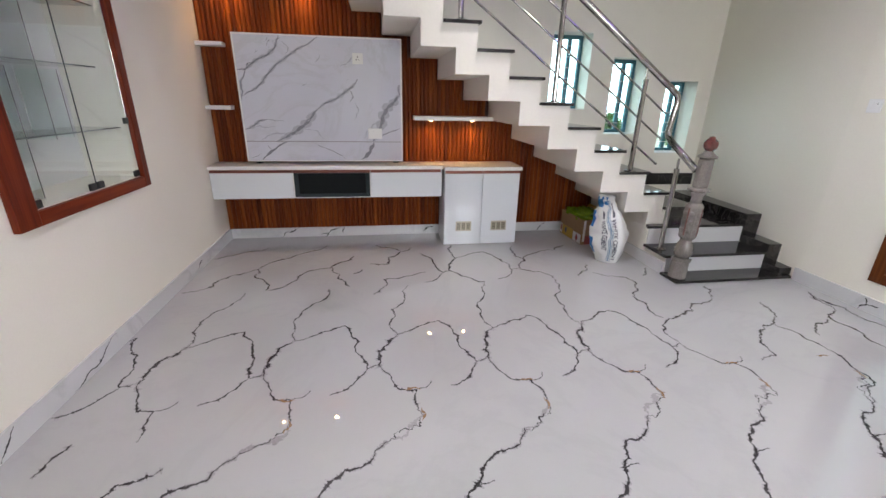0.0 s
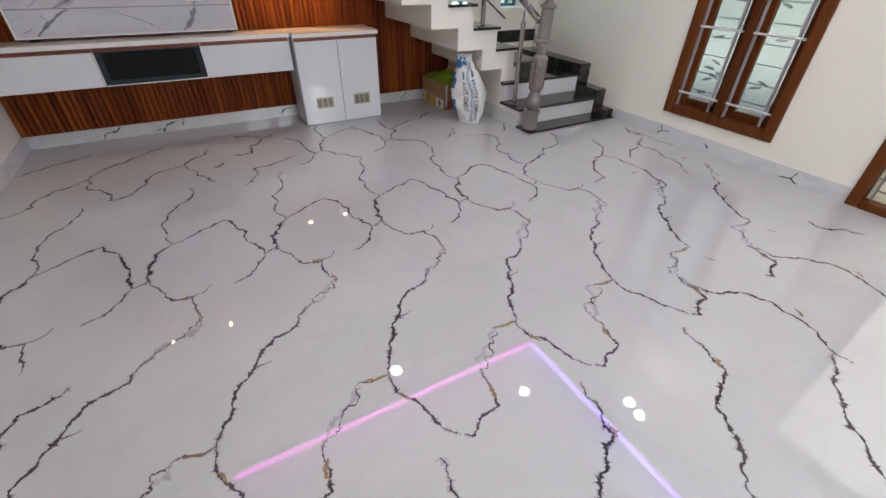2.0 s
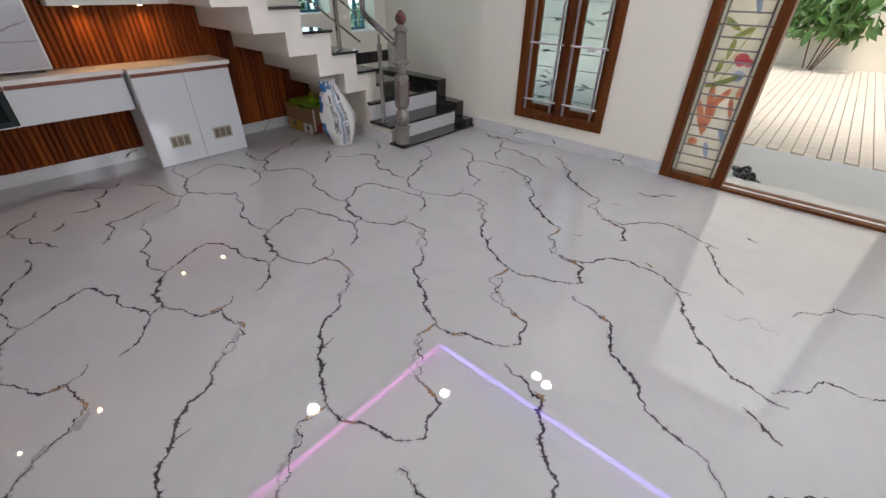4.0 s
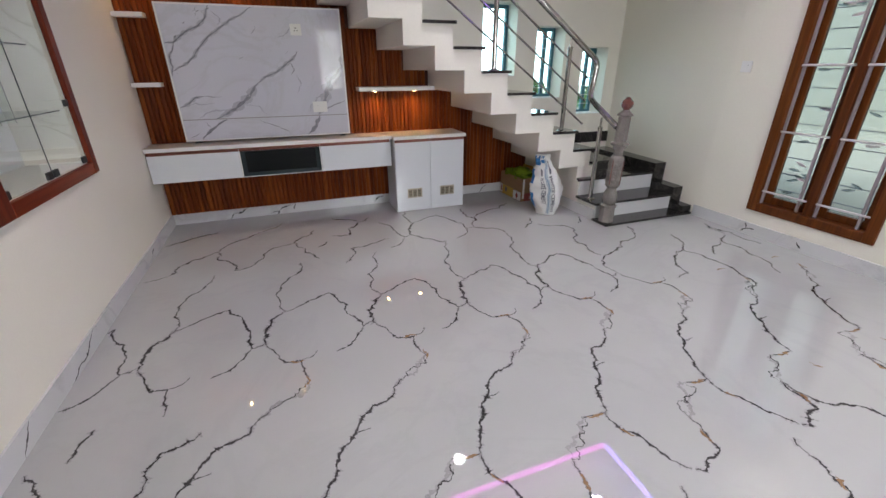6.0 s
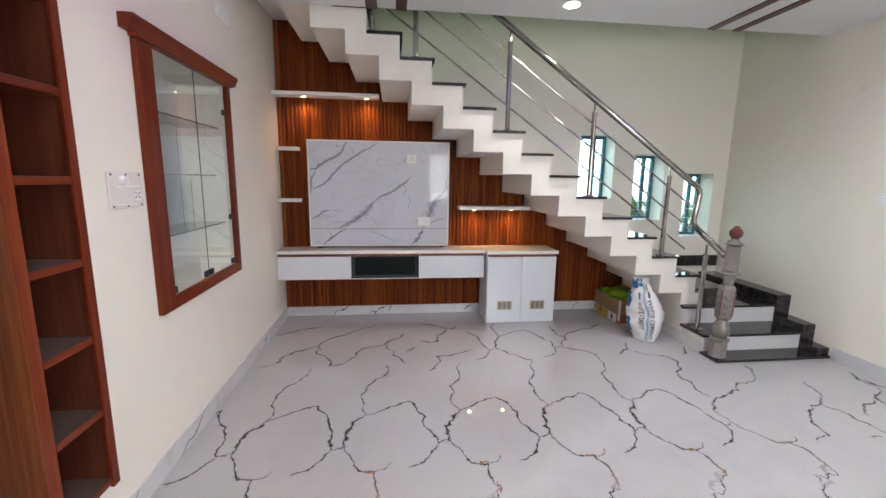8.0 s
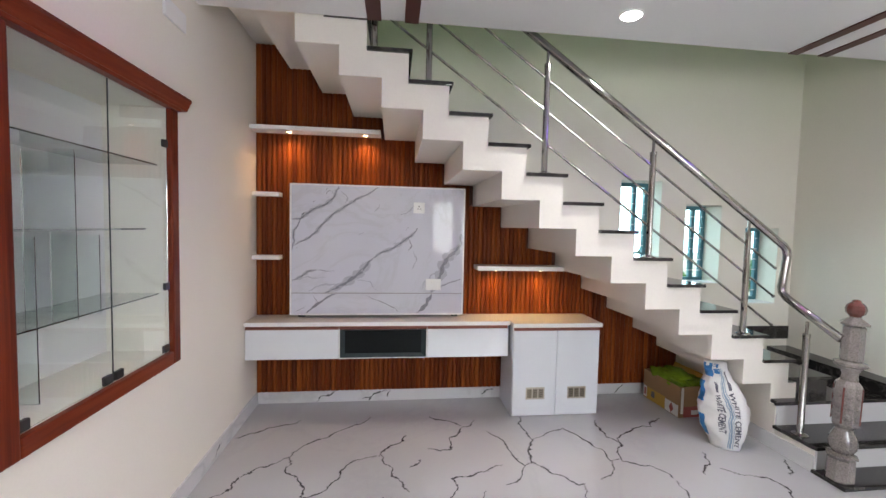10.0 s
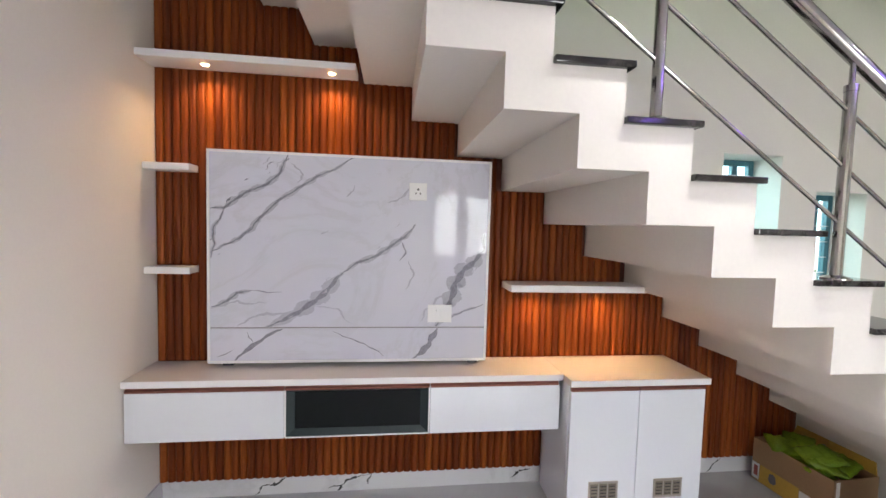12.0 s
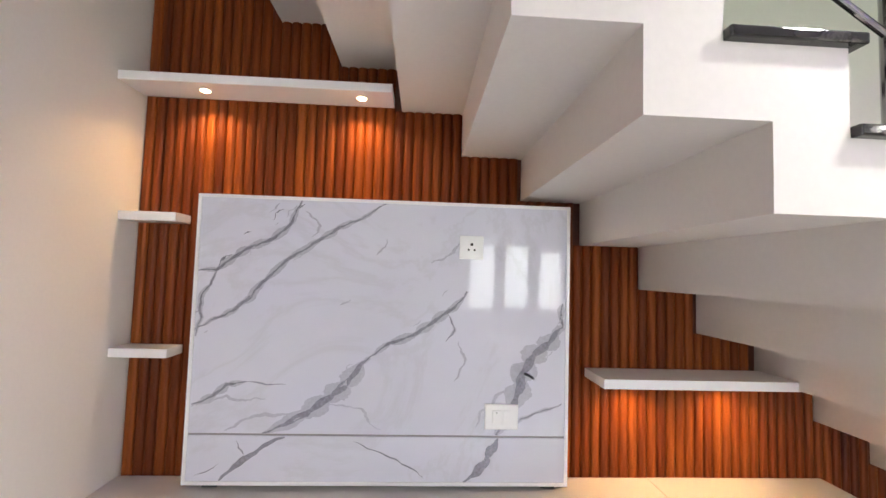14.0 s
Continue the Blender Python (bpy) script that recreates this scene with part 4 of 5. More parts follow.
for w, pts in ((0.006, [(0.01, 0.26), (0.1, 0.30), (0.2, 0.29)]), (0.005, [(0.36, 0.28), (0.45, 0.26), (0.5, 0.19)]), (0.005, [(0.69, 0.36), (0.72, 0.44), (0.70, 0.5)]), (0.006, [(0.62, 0.78), (0.68, 0.82), (0.7, 0.86)]),
               (0.005, [(0.28, 0.95), (0.32, 0.9), (0.3, 0.86)]), (0.008, [(0.1, 0.18), (0.2, 0.24), (0.3, 0.26)]), (0.006, [(0.75, 0.2), (0.8, 0.3), (0.86, 0.36)]), (0.004, [(0.38, 0.62), (0.41, 0.64)]), (0.004, [(0.47, 0.8), (0.5, 0.86)])):
    stroke(pf, pts, w * 1.6, rng, on_panel(0.0006), 0.14, 4, True, True)
for k in range(30):
    a = rng.choice((((0.20, 0.175), (0.72, 0.68)), ((0.81, 0.175), (0.985, 0.56)), ((0.01, 0.52), (0.48, 0.985)), ((0.04, 0.72), (0.26, 0.97))))
    f_ = rng.random()
    x_, z_ = a[0][0] + (a[1][0] - a[0][0]) * f_ + rng.gauss(0, 0.016), a[0][1] + (a[1][1] - a[0][1]) * f_ + rng.gauss(0, 0.02)
    l_ = rng.uniform(0.008, 0.045)
    stroke(pf if k % 3 else pv, [(x_, z_), (x_ + l_ * 0.75, z_ + l_ * rng.uniform(0.5, 1.3))], rng.uniform(0.002, 0.006), rng, on_panel(0.0009), 0.2, 3)
lv = bmesh.new()
for w, pts in ((0.026, [(0.092, 0.014), (0.155, 0.09), (0.254, 0.163)]), (0.038, [(0.721, 0.012), (0.784, 0.087), (0.811, 0.165)]), (0.007, [(0.431, 0.152), (0.507, 0.109), (0.568, 0.068), (0.615, 0.027)]), (0.006, [(0.154, 0.10), (0.132, 0.15)]), (0.005, [(0.03, 0.03), (0.09, 0.07)])):
    stroke(lv, pts, w / 1.357, rng, on_low(0.0006), 0.08, 4, True, True)
for nm, b_, mt, ow in (("vein", pv, PANEL_VEIN, tv), ("faint_vein", pf, PANEL_FAINT, tv), ("vein", lv, PANEL_VEIN, low)):
    tagged(part(nm, b_, mt, ow), "", "", "", "stuff")

# sockets on the panel
def plate(name, label, m, w, h, keys, holes, mt):
    t = thing(name, label, "socket" if holes else "switch")
    part("plate", slab(-w / 2, w / 2, -0.008, 0.0, -h / 2, h / 2, 0.003), mt, t)
    for kx, kz, kw, kh in keys:
        part("key", slab(kx - kw / 2, kx + kw / 2, -0.0115, -0.0082, kz - kh / 2, kz + kh / 2, 0.001), mt, t)
    for hx, hz, r in holes:
        part("hole", rod(bmesh.new(), (hx, -0.0095, hz), (hx, -0.0122, hz), r, 12), DARK, t)
    t.matrix_basis = m
    return t


plate("wall_socket", "white round-pin power socket on the marble panel", pose(1.270, PY - 0.0002, 1.603), 0.088, 0.086, [(0, 0, 0.05, 0.05)], [(0, 0.011, 0.0055), (-0.011, -0.009, 0.0042), (0.011, -0.009, 0.0042)], PLASTIC)
plate("switch_plate", "white double switch plate on the marble panel", pose(1.394, PY - 0.0002, 0.994), 0.122, 0.09, [(-0.018, 0, 0.030, 0.048), (0.020, 0, 0.030, 0.048)], [(-0.018, 0.016, 0.002)], PLASTIC)

# shelves
def shelf(x0, x1, y, z0, z1, lamps, label):
    s = thing("wall_shelf", label, "shelf", "white wall shelves")
    part("board", slab(x0, x1, y, -0.0225, z0, z1, 0.002), EDGE, s)
    for lx in lamps:
        f = part("spot_ring", lathe(bmesh.new(), [(0.023, 0.0), (0.023, 0.003), (0.019, 0.004)], 20), PLASTIC, s)
        f.matrix_basis = pose(lx, y * 0.65, z0 - 0.0002, 180)
        part("bulb", lathe(bmesh.new(), [(0.018, 0.0), (0.017, 0.005), (0.008, 0.009)], 16), BULB_WARM, f, "lit warm bulb").location = (0, 0, 0.0005)
        lamp("spot_light", "SPOT", look((lx, y * 0.65, z0 - 0.012), (lx, y * 0.65 + 0.03, 0)), 3.4, (1.0, 0.58, 0.25), spot=radians(146), blend=0.85, soft=0.012)


shelf(0.003, 0.962, -0.17, 2.154, 2.186, (0.273, 0.845), "long white wall shelf with two lit spotlights below")
shelf(0.003, 0.203, -0.12, 1.664, 1.696, (), "short white wall shelf in the corner")
shelf(0.003, 0.203, -0.12, 1.178, 1.210, (), "short white wall shelf in the corner")
shelf(1.742, 2.466, -0.20, 1.117, 1.151, (1.90, 2.28), "white wall shelf with two spotlights glowing on the slats")

# floating cabinet
unit = thing("floating_cabinet", "wall-hung glossy white media cabinet with dark centre niche", "cabinet")
CZ0, CZ1 = 0.450, 0.672
part("body", slab(0.004, 1.985, CF + 0.022, -0.0225, CZ0 + 0.002, CT - 0.031), WHITE, unit)
for x0, x1 in ((0.006, 0.675), (1.343, 1.983)):
    part("drawer_front", slab(x0, x1, CF, CF + 0.0215, CZ0, CZ1, 0.002), WHITE, unit, "glossy white drawer front")
n_ = part("niche_frame", slab(0.680, 1.338, CF, CF + 0.0215, CZ0, CZ0 + 0.006), EDGE, unit)
for a, b in ((0.677, 0.6835), (1.3345, 1.341)):
    part("niche_edge", slab(a, b, CF - 0.001, CF + 0.0215, CZ0 + 0.006, CZ1), EDGE, n_)
bm = bmesh.new()
o = [(0.684, CZ0 + 0.007), (1.334, CZ0 + 0.007), (1.334, CZ1), (0.684, CZ1)]
i_ = [(0.720, CZ0 + 0.036), (1.297, CZ0 + 0.036), (1.297, CZ1 - 0.012), (0.720, CZ1 - 0.012)]
ov = [bm.verts.new((p[0], CF + 0.002, p[1])) for p in o]
iv = [bm.verts.new((p[0], CF + 0.019, p[1])) for p in i_]
for k in range(4):
    bm.faces.new((ov[k], ov[(k + 1) % 4], iv[(k + 1) % 4], iv[k]))
part("bevel", bm, DARKFRAME, n_, "dark grey bevelled niche surround")
part("dark_glass", slab(0.720, 1.297, CF + 0.018, CF + 0.0212, CZ0 + 0.036, CZ1 - 0.012), DARKGLASS, n_, "dark tinted front")
for x0, x1 in ((0.008, 0.675), (0.679, 1.339), (1.343, 1.975)):
    part("handle", profile_grip(x0, x1, CF, CZ1 + 0.0005), COPPER, unit, "rose copper handle profile")
top1 = solid("worktop", slab(0.003, 1.992, CF - 0.012, -0.0225, CT - 0.030, CT, 0.003), COUNTER, "pale grey laminate top with white front edge", "worktop")
part("front_edge", slab(0.003, 1.992, CF - 0.0145, CF - 0.0122, CT - 0.030, CT - 0.0005), EDGE, top1)

base = thing("base_cabinet", "glossy white two-door base cabinet with vent grilles on the floor", "cabinet")
BF, BX0, BX1 = -0.372, 2.0, 2.696
part("body", slab(BX0, BX1, BF + 0.022, -0.0225, 0.0, CT - 0.031), WHITE, base)
mid = (BX0 + BX1) / 2
for x0, x1 in ((BX0 + 0.002, mid - 0.0015), (mid + 0.0015, BX1 - 0.002)):
    d = part("door", slab(x0, x1, BF, BF + 0.0215, 0.004, CZ1, 0.002), WHITE, base, "glossy white door")
    c = 2.183 if x0 < mid - 0.1 else 2.52
    v = part("vent", slab(c - 0.075, c + 0.075, BF - 0.004, BF - 0.0002, 0.134, 0.229, 0.001), VENT_FRAME, d, "small bronze vent grille in a brushed frame")
    for k in range(3):
        xx = c - 0.066 + k * 0.046
        lv = part("louvre", slab(xx, xx + 0.038, BF - 0.0052, BF - 0.0042, 0.146, 0.217), VENT, v)
        for j in range(4):
            part("slot", slab(xx + 0.004, xx + 0.034, BF - 0.0058, BF - 0.0053, 0.153 + j * 0.0165, 0.157 + j * 0.0165), DARK, lv)
    part("handle", profile_grip(x0 + 0.002, x1 - 0.002, BF, CZ1 + 0.0005), COPPER, base, "rose copper handle profile")
top2 = solid("worktop", slab(BX0 - 0.008, BX1 + 0.012, BF - 0.014, -0.0225, CT - 0.0295, CT + 0.0008, 0.003), COUNTER, "pale grey laminate top over the base cabinet", "worktop")
part("front_edge", slab(BX0 - 0.008, BX1 + 0.012, BF - 0.0165, BF - 0.0142, CT - 0.0295, CT), EDGE, top2)

# ---- display niche in the left wall ----
disp = thing("display_cabinet", "built-in glass-door display cabinet with red wooden frame in the wall", "display cabinet")
Y0, Y1, Z0, Z1 = -2.238, -1.232, 0.766, 1.985
FX = 0.028
part("frame_stile", slab(0.0, FX, Y0, Y0 + 0.118, Z0, Z1, 0.006), MAHOGANY, disp, "red-brown wooden frame")
part("frame_stile", slab(0.0, FX, Y1 - 0.062, Y1, Z0, Z1, 0.006), MAHOGANY, disp)
part("frame_rail", slab(0.0, FX, Y0 + 0.118, Y1 - 0.062, Z0, Z0 + 0.062, 0.006), MAHOGANY_H, disp)
part("frame_bead", slab(0.0, FX + 0.012, Y0 - 0.01, Y1 + 0.01, Z1, Z1 + 0.016, 0.003), MAHOGANY_H, disp)
part("cornice", prism(bmesh.new(), [(0.0, Z1 + 0.0162), (0.040, Z1 + 0.0162), (0.042, Z1 + 0.026), (0.048, Z1 + 0.036), (0.056, Z1 + 0.056), (0.060, Z1 + 0.060), (0.060, Z1 + 0.074), (0.0, Z1 + 0.074)], Y0 - 0.065, Y1 + 0.065), MAHOGANY_H, disp, "moulded red wooden cornice")
D = -0.28
bm = bmesh.new()
box(bm, D - 0.01, D, Y0 + 0.1125, Y1 - 0.0535, 0.832, 1.983)
part("back_panel", bm, PAINT_CEIL, disp, "white niche back")
for zz, a, b in ((1.716, Y0 + 0.118, Y1 - 0.062), (1.416, Y0 + 0.118, Y1 - 0.16), (1.106, Y0 + 0.118, Y1 - 0.062)):
    part("glass_shelf", slab(D + 0.004, -0.04, a, b, zz, zz + 0.006, 0.001), SHELF_GLASS, disp, "clear greenish glass shelf")
ym = -1.695
for a, b in ((Y0 + 0.118, ym - 0.0015), (ym + 0.0015, Y1 - 0.062)):
    g = part("glass_door", slab(0.001, 0.006, a + 0.001, b - 0.001, 0.834, 1.982), CLEAR, disp, "frameless glass door")
    g.visible_shadow = False
    part("glass_edge", slab(0.001, 0.0065, b - 0.001 if b < ym else a - 0.001, b + 0.0005 if b < ym else a + 0.0005, 0.834, 1.982), DARKFRAME, g)
    for yy in (a + 0.03, b - 0.03):
        part("clamp", slab(-0.004, 0.012, yy - 0.022, yy + 0.022, 0.8335, 0.868, 0.002), DARK, g, "black hinge clamp")
for zz in (1.80, 1.13):
    part("clamp", slab(-0.004, 0.012, Y1 - 0.099, Y1 - 0.063, zz, zz + 0.034, 0.002), DARK, disp, "black lock clamp")
for yy, z0, z1 in ((Y0 + 0.20, 1.08, 1.70), (Y0 + 0.52, 1.08, 1.70), (Y0 + 0.34, 0.834, 1.395), (Y0 + 0.64, 1.08, 1.395)):
    part("upright_glass", slab(D + 0.004, -0.10, yy, yy + 0.005, z0, z1), SHELF_GLASS, disp)

# ---- open shelf niche at the wall's end ----
nic = thing("shelf_niche", "tall built-in open shelf of dark red wood at the wall's end", "bookcase")
a, b, z0, z1 = SHELF_WALL + 0.004, -2.642, 0.236, 2.098
DX = -0.30
part("back_panel", slab(DX - 0.012, DX, a, b, z0, z1), DARKWOOD, nic)
part("side_panel", slab(DX, 0.006, b - 0.02, b - 0.0005, z0, z1, 0.002), DARKWOOD, nic)
part("side_panel", slab(DX, 0.006, a, a + 0.045, z0, z1, 0.002), MAHOGANY, nic)
part("edge_strip", slab(0.0, 0.014, b - 0.024, b + 0.012, z0 - 0.014, z1 + 0.014, 0.003), MAHOGANY, nic)
for k in range(8):
    zz = 0.238 + k * 0.286
    if zz < z1:
        part("shelf", slab(DX, 0.008, a + 0.045, b - 0.0205, zz - 0.001, zz + 0.024, 0.003), MAHOGANY_H, nic, "red-brown wooden shelf")
        part("dusty_top", slab(DX + 0.001, 0.004, a + 0.047, b - 0.022, zz + 0.0242, zz + 0.0262), DUST, nic, "dusty dark shelf top")
part("end_panel", slab(-0.62, 0.010, SHELF_WALL - 0.012, SHELF_WALL - 0.0004, z0 - 0.012, 2.11, 0.003), LAMINATE, nic, "brown wood-grain laminate end panel")

# switch plate with modules on the left wall
sw = thing("switch_board", "dusty film-covered white modular switch board with socket on the wall", "switch")
part("plate", slab(0.0002, 0.010, -2.487, -2.272, 1.279, 1.427, 0.004), FILM, sw)
part("rocker", slab(0.0102, 0.015, -2.455, -2.305, 1.365, 1.372, 0.001), PLASTIC, sw)
part("rocker", slab(0.0102, 0.015, -2.455, -2.325, 1.292, 1.298, 0.001), PLASTIC, sw)
part("dimmer", rod(bmesh.new(), (0.010, -2.405, 1.392), (0.028, -2.405, 1.392), 0.019, 20), PLASTIC, sw)
part("module", slab(0.0102, 0.0135, -2.340, -2.295, 1.31, 1.352, 0.001), PLASTIC, sw)
for yy, zz in ((-2.329, 1.34), (-2.306, 1.34), (-2.329, 1.322), (-2.306, 1.322), (-2.317, 1.331)):
    part("hole", rod(bmesh.new(), (0.0125, yy, zz), (0.0142, yy, zz), 0.0035, 10), DARK, sw)
for yy in (-2.470, -2.380, -2.290):
    for zz in (1.29, 1.416):
        part("screw", rod(bmesh.new(), (0.0095, yy, zz), (0.0112, yy, zz), 0.005, 10), DARK, sw)
vent = solid("wall_cover", slab(0.0002, 0.012, -1.305, -1.105, 2.408, 2.497, 0.004), PLASTIC, "blank white cover plate high on the wall", "cover plate")
plate("switch_plate", "small white switch plate on the wall beside the stairs", pose(W - 0.0002, -1.59, 1.311, 0, 0, -90), 0.085, 0.085, [(-0.018, 0, 0.022, 0.045), (0.018, 0, 0.022, 0.045)], [(0.018, 0.012, 0.003)], PLASTIC)
hook = thing("wall_hook", "small grey screw hook in the wall", "hook")
part("stem", rod(bmesh.new(), (W + 0.02, -1.335, 2.14), (W - 0.03, -1.335, 2.14), 0.006, 10), BAR, hook)
part("tip", rod(bmesh.new(), (W - 0.03, -1.335, 2.135), (W - 0.03, -1.335, 2.16), 0.006, 10), BAR, hook)

# ---- ceiling fittings ----
for x0, x1 in ((0.903, 0.985), (1.117, 1.197), (3.602, 3.672), (3.817, 3.887)):
    tagged(link("ceiling_strip", slab(x0, x1, E0 - 0.60, E0 + 0.004, CEIL - 0.008, CEIL - 0.0003, 0.002), STRIP_WOOD), "dark brown decorative strip on the ceiling", "ceiling strip", "ceiling strips")
leds = thing("led_strip", "glowing pink and violet light strip in the ceiling tray", "light strip")
part("pink_run", slab(TR[0] + 0.03, TR[1] - 0.03, TR[3] - 0.022, TR[3] - 0.002, CEIL + 0.035, CEIL + 0.085), LED_PINK, leds, "glowing magenta strip")
part("violet_run", slab(TR[1] - 0.022, TR[1] - 0.002, TR[2] + 0.03, TR[3] - 0.03, CEIL + 0.035, CEIL + 0.085), LED_VIOLET, leds, "glowing violet strip")


def downlight(x, y, z, r=0.055, watts=20):
    d = thing("downlight", "round recessed white ceiling downlight, switched on", "downlight", "ceiling downlights")
    part("trim_ring", lathe(bmesh.new(), [(r * 1.15, 0.0), (r * 1.15, 0.004), (r, 0.008)], 28), PLASTIC, d)
    part("diffuser", lathe(bmesh.new(), [(r * 0.98, 0.0), (r * 0.98, 0.0085), (r * 0.9, 0.0105)], 28), BULB, d, "lit white diffuser").location = (0, 0, 0)
    d.matrix_basis = pose(x, y, z - 0.0004, 180)
    lamp("downlight_beam", "SPOT", look((x, y, z - 0.02), (x, y + 0.001, 0)), watts, (0.985, 0.995, 0.955), spot=radians(140), blend=0.8, soft=0.05)


downlight(2.34, -1.225, CEIL, 0.055, 27)
downlight(3.545, -2.055, CEIL + 0.17, 0.045)
downlight(4.356, -2.783, CEIL, 0.045, 10)
downlight(4.324, -2.935, CEIL, 0.045, 10)
# the rest are out of view, added to fill the room and left wall
downlight(1.2, -4.45, CEIL + 0.17, 0.045)
downlight(3.55, -4.45, CEIL + 0.17, 0.045)
downlight(1.2, -3.3, CEIL + 0.17, 0.045, 42)
downlight(1.2, -5.1, CEIL, 0.055, 20)
downlight(3.2, -5.1, CEIL)

# ---- things under the stairs ----
carton = thing("cardboard_box", "open cardboard box full of green packets under the stairs", "box")
bw, bd, bh, t_ = 0.275, 0.43, 0.245, 0.006
for a in ((-bw / 2, bw / 2, -bd / 2, -bd / 2 + t_), (-bw / 2, bw / 2, bd / 2 - t_, bd / 2), (-bw / 2, -bw / 2 + t_, -bd / 2 + t_, bd / 2 - t_), (bw / 2 - t_, bw / 2, -bd / 2 + t_, bd / 2 - t_)):
    part("side", slab(*a, 0.0, bh, 0.001), CARD, carton)
part("bottom", slab(-bw / 2 + t_, bw / 2 - t_, -bd / 2 + t_, bd / 2 - t_, 0.0, t_), CARD, carton)
for hinge, turn, sz in (((bw / 2, 0, bh), -60, (0.0, 0.06, 0.02, bd / 2)), ((bw / 2, 0, bh), -100, (0.0, 0.07, -bd / 2 + 0.01, 0.01))):
    fl = part("flap", slab(sz[0], sz[1], sz[2], sz[3], -0.003, 0.003, 0.001), YELLOW, carton, "yellow printed flap")
    fl.matrix_basis = Matrix.Translation(hinge) @ Matrix.Rotation(radians(turn), 4, "Y")
SX = -bw / 2
part("print", slab(SX - 0.001, SX - 0.0002, -0.055, 0.165, 0.004, 0.105), YELLOW, carton, "yellow printed patch")
part("print", slab(SX - 0.001, SX - 0.0002, 0.168, 0.212, 0.012, 0.105), BAG, carton, "white printed patch")
part("print", slab(SX - 0.0018, SX - 0.0011, 0.176, 0.200, 0.03, 0.09), REDPRINT, carton, "dark red printed patch")
part("print", prism(bmesh.new(), [(0.066, 0.048), (0.078, 0.035), (0.10, 0.035), (0.112, 0.05), (0.105, 0.085), (0.085, 0.092), (0.07, 0.08)], SX - 0.0018, SX - 0.0011, "x"), INK_GREY, carton, "black printed emblem")
part("print", slab(SX - 0.001, SX - 0.0002, -0.205, -0.058, 0.004, 0.095), BAG, carton, "white printed patch")
part("print", prism(bmesh.new(), [(-0.155, 0.048), (-0.13, 0.006), (-0.105, 0.048), (-0.13, 0.09)], SX - 0.0018, SX - 0.0011, "x"), REDPRINT, carton, "red printed diamond")
part("print", slab(-0.10, 0.09, -bd / 2 - 0.001, -bd / 2 - 0.0002, 0.0, 0.085), REDPRINT, carton, "red printed patch")
part("print", slab(-0.03, 0.03, -bd / 2 - 0.0018, -bd / 2 - 0.0011, 0.02, 0.055), BAG, carton)
part("tape", slab(SX + 0.012, SX + 0.035, -bd / 2 - 0.0018, -bd / 2 - 0.0011, 0.03, 0.238), FILM, carton, "shiny brown packing tape")
BOXM = pose(3.442, -0.268, 0.0, 0, 0, 3)
carton.matrix_basis = BOXM


def packet(m, sx, sy, sz, seed):
    r = random.Random(seed)
    bm = bmesh.new()
    n = 12
    grid = [[None] * (n + 1) for _ in range(n + 1)]
    for side in (1, -1):
        for i in range(n + 1):
            for j in range(n + 1):
                u, v = i / n * 2 - 1, j / n * 2 - 1
                if side < 0 and (i in (0, n) or j in (0, n)):
                    continue
                h = side * sz * (max(0, (1 - u ** 4) * (1 - v ** 4)) ** 0.6) * (0.8 + 0.3 * noise.noise((u * 3 + seed, v * 3, side)))
                vert = bm.verts.new((u * sx * (1 - 0.04 * abs(v)), v * sy, h + 0.012 * noise.noise((u * 4, v * 4, seed)) + 0.006 * noise.noise((u * 11, v * 11, seed))))
                grid[i][j] = (grid[i][j] or {}) | {side: vert}
        for i in range(n):
            for j in range(n):
                q = [grid[a][b].get(side) or grid[a][b][1] for a, b in ((i, j), (i + 1, j), (i + 1, j + 1), (i, j + 1))]
                bm.faces.new(q if side > 0 else q[::-1])
    t = solid("packet", bm, GREEN, "crumpled shiny green plastic packet lying in the box", "packet", "green packets", True)
    t.matrix_basis = m
    return t


packs = random.Random(8)
for k in range(9):
    layer = k // 4
    packet(BOXM @ pose(-0.055 + 0.11 * (k % 2) + packs.uniform(-0.015, 0.015), -0.09 + 0.18 * (k // 2 % 2) + packs.uniform(-0.02, 0.02), 0.215 + 0.038 * layer,
                       packs.uniform(-16, 16), packs.uniform(-18, 18), packs.uniform(-40, 40)), 0.09 if layer else 0.07, 0.075, 0.024, k + 1)

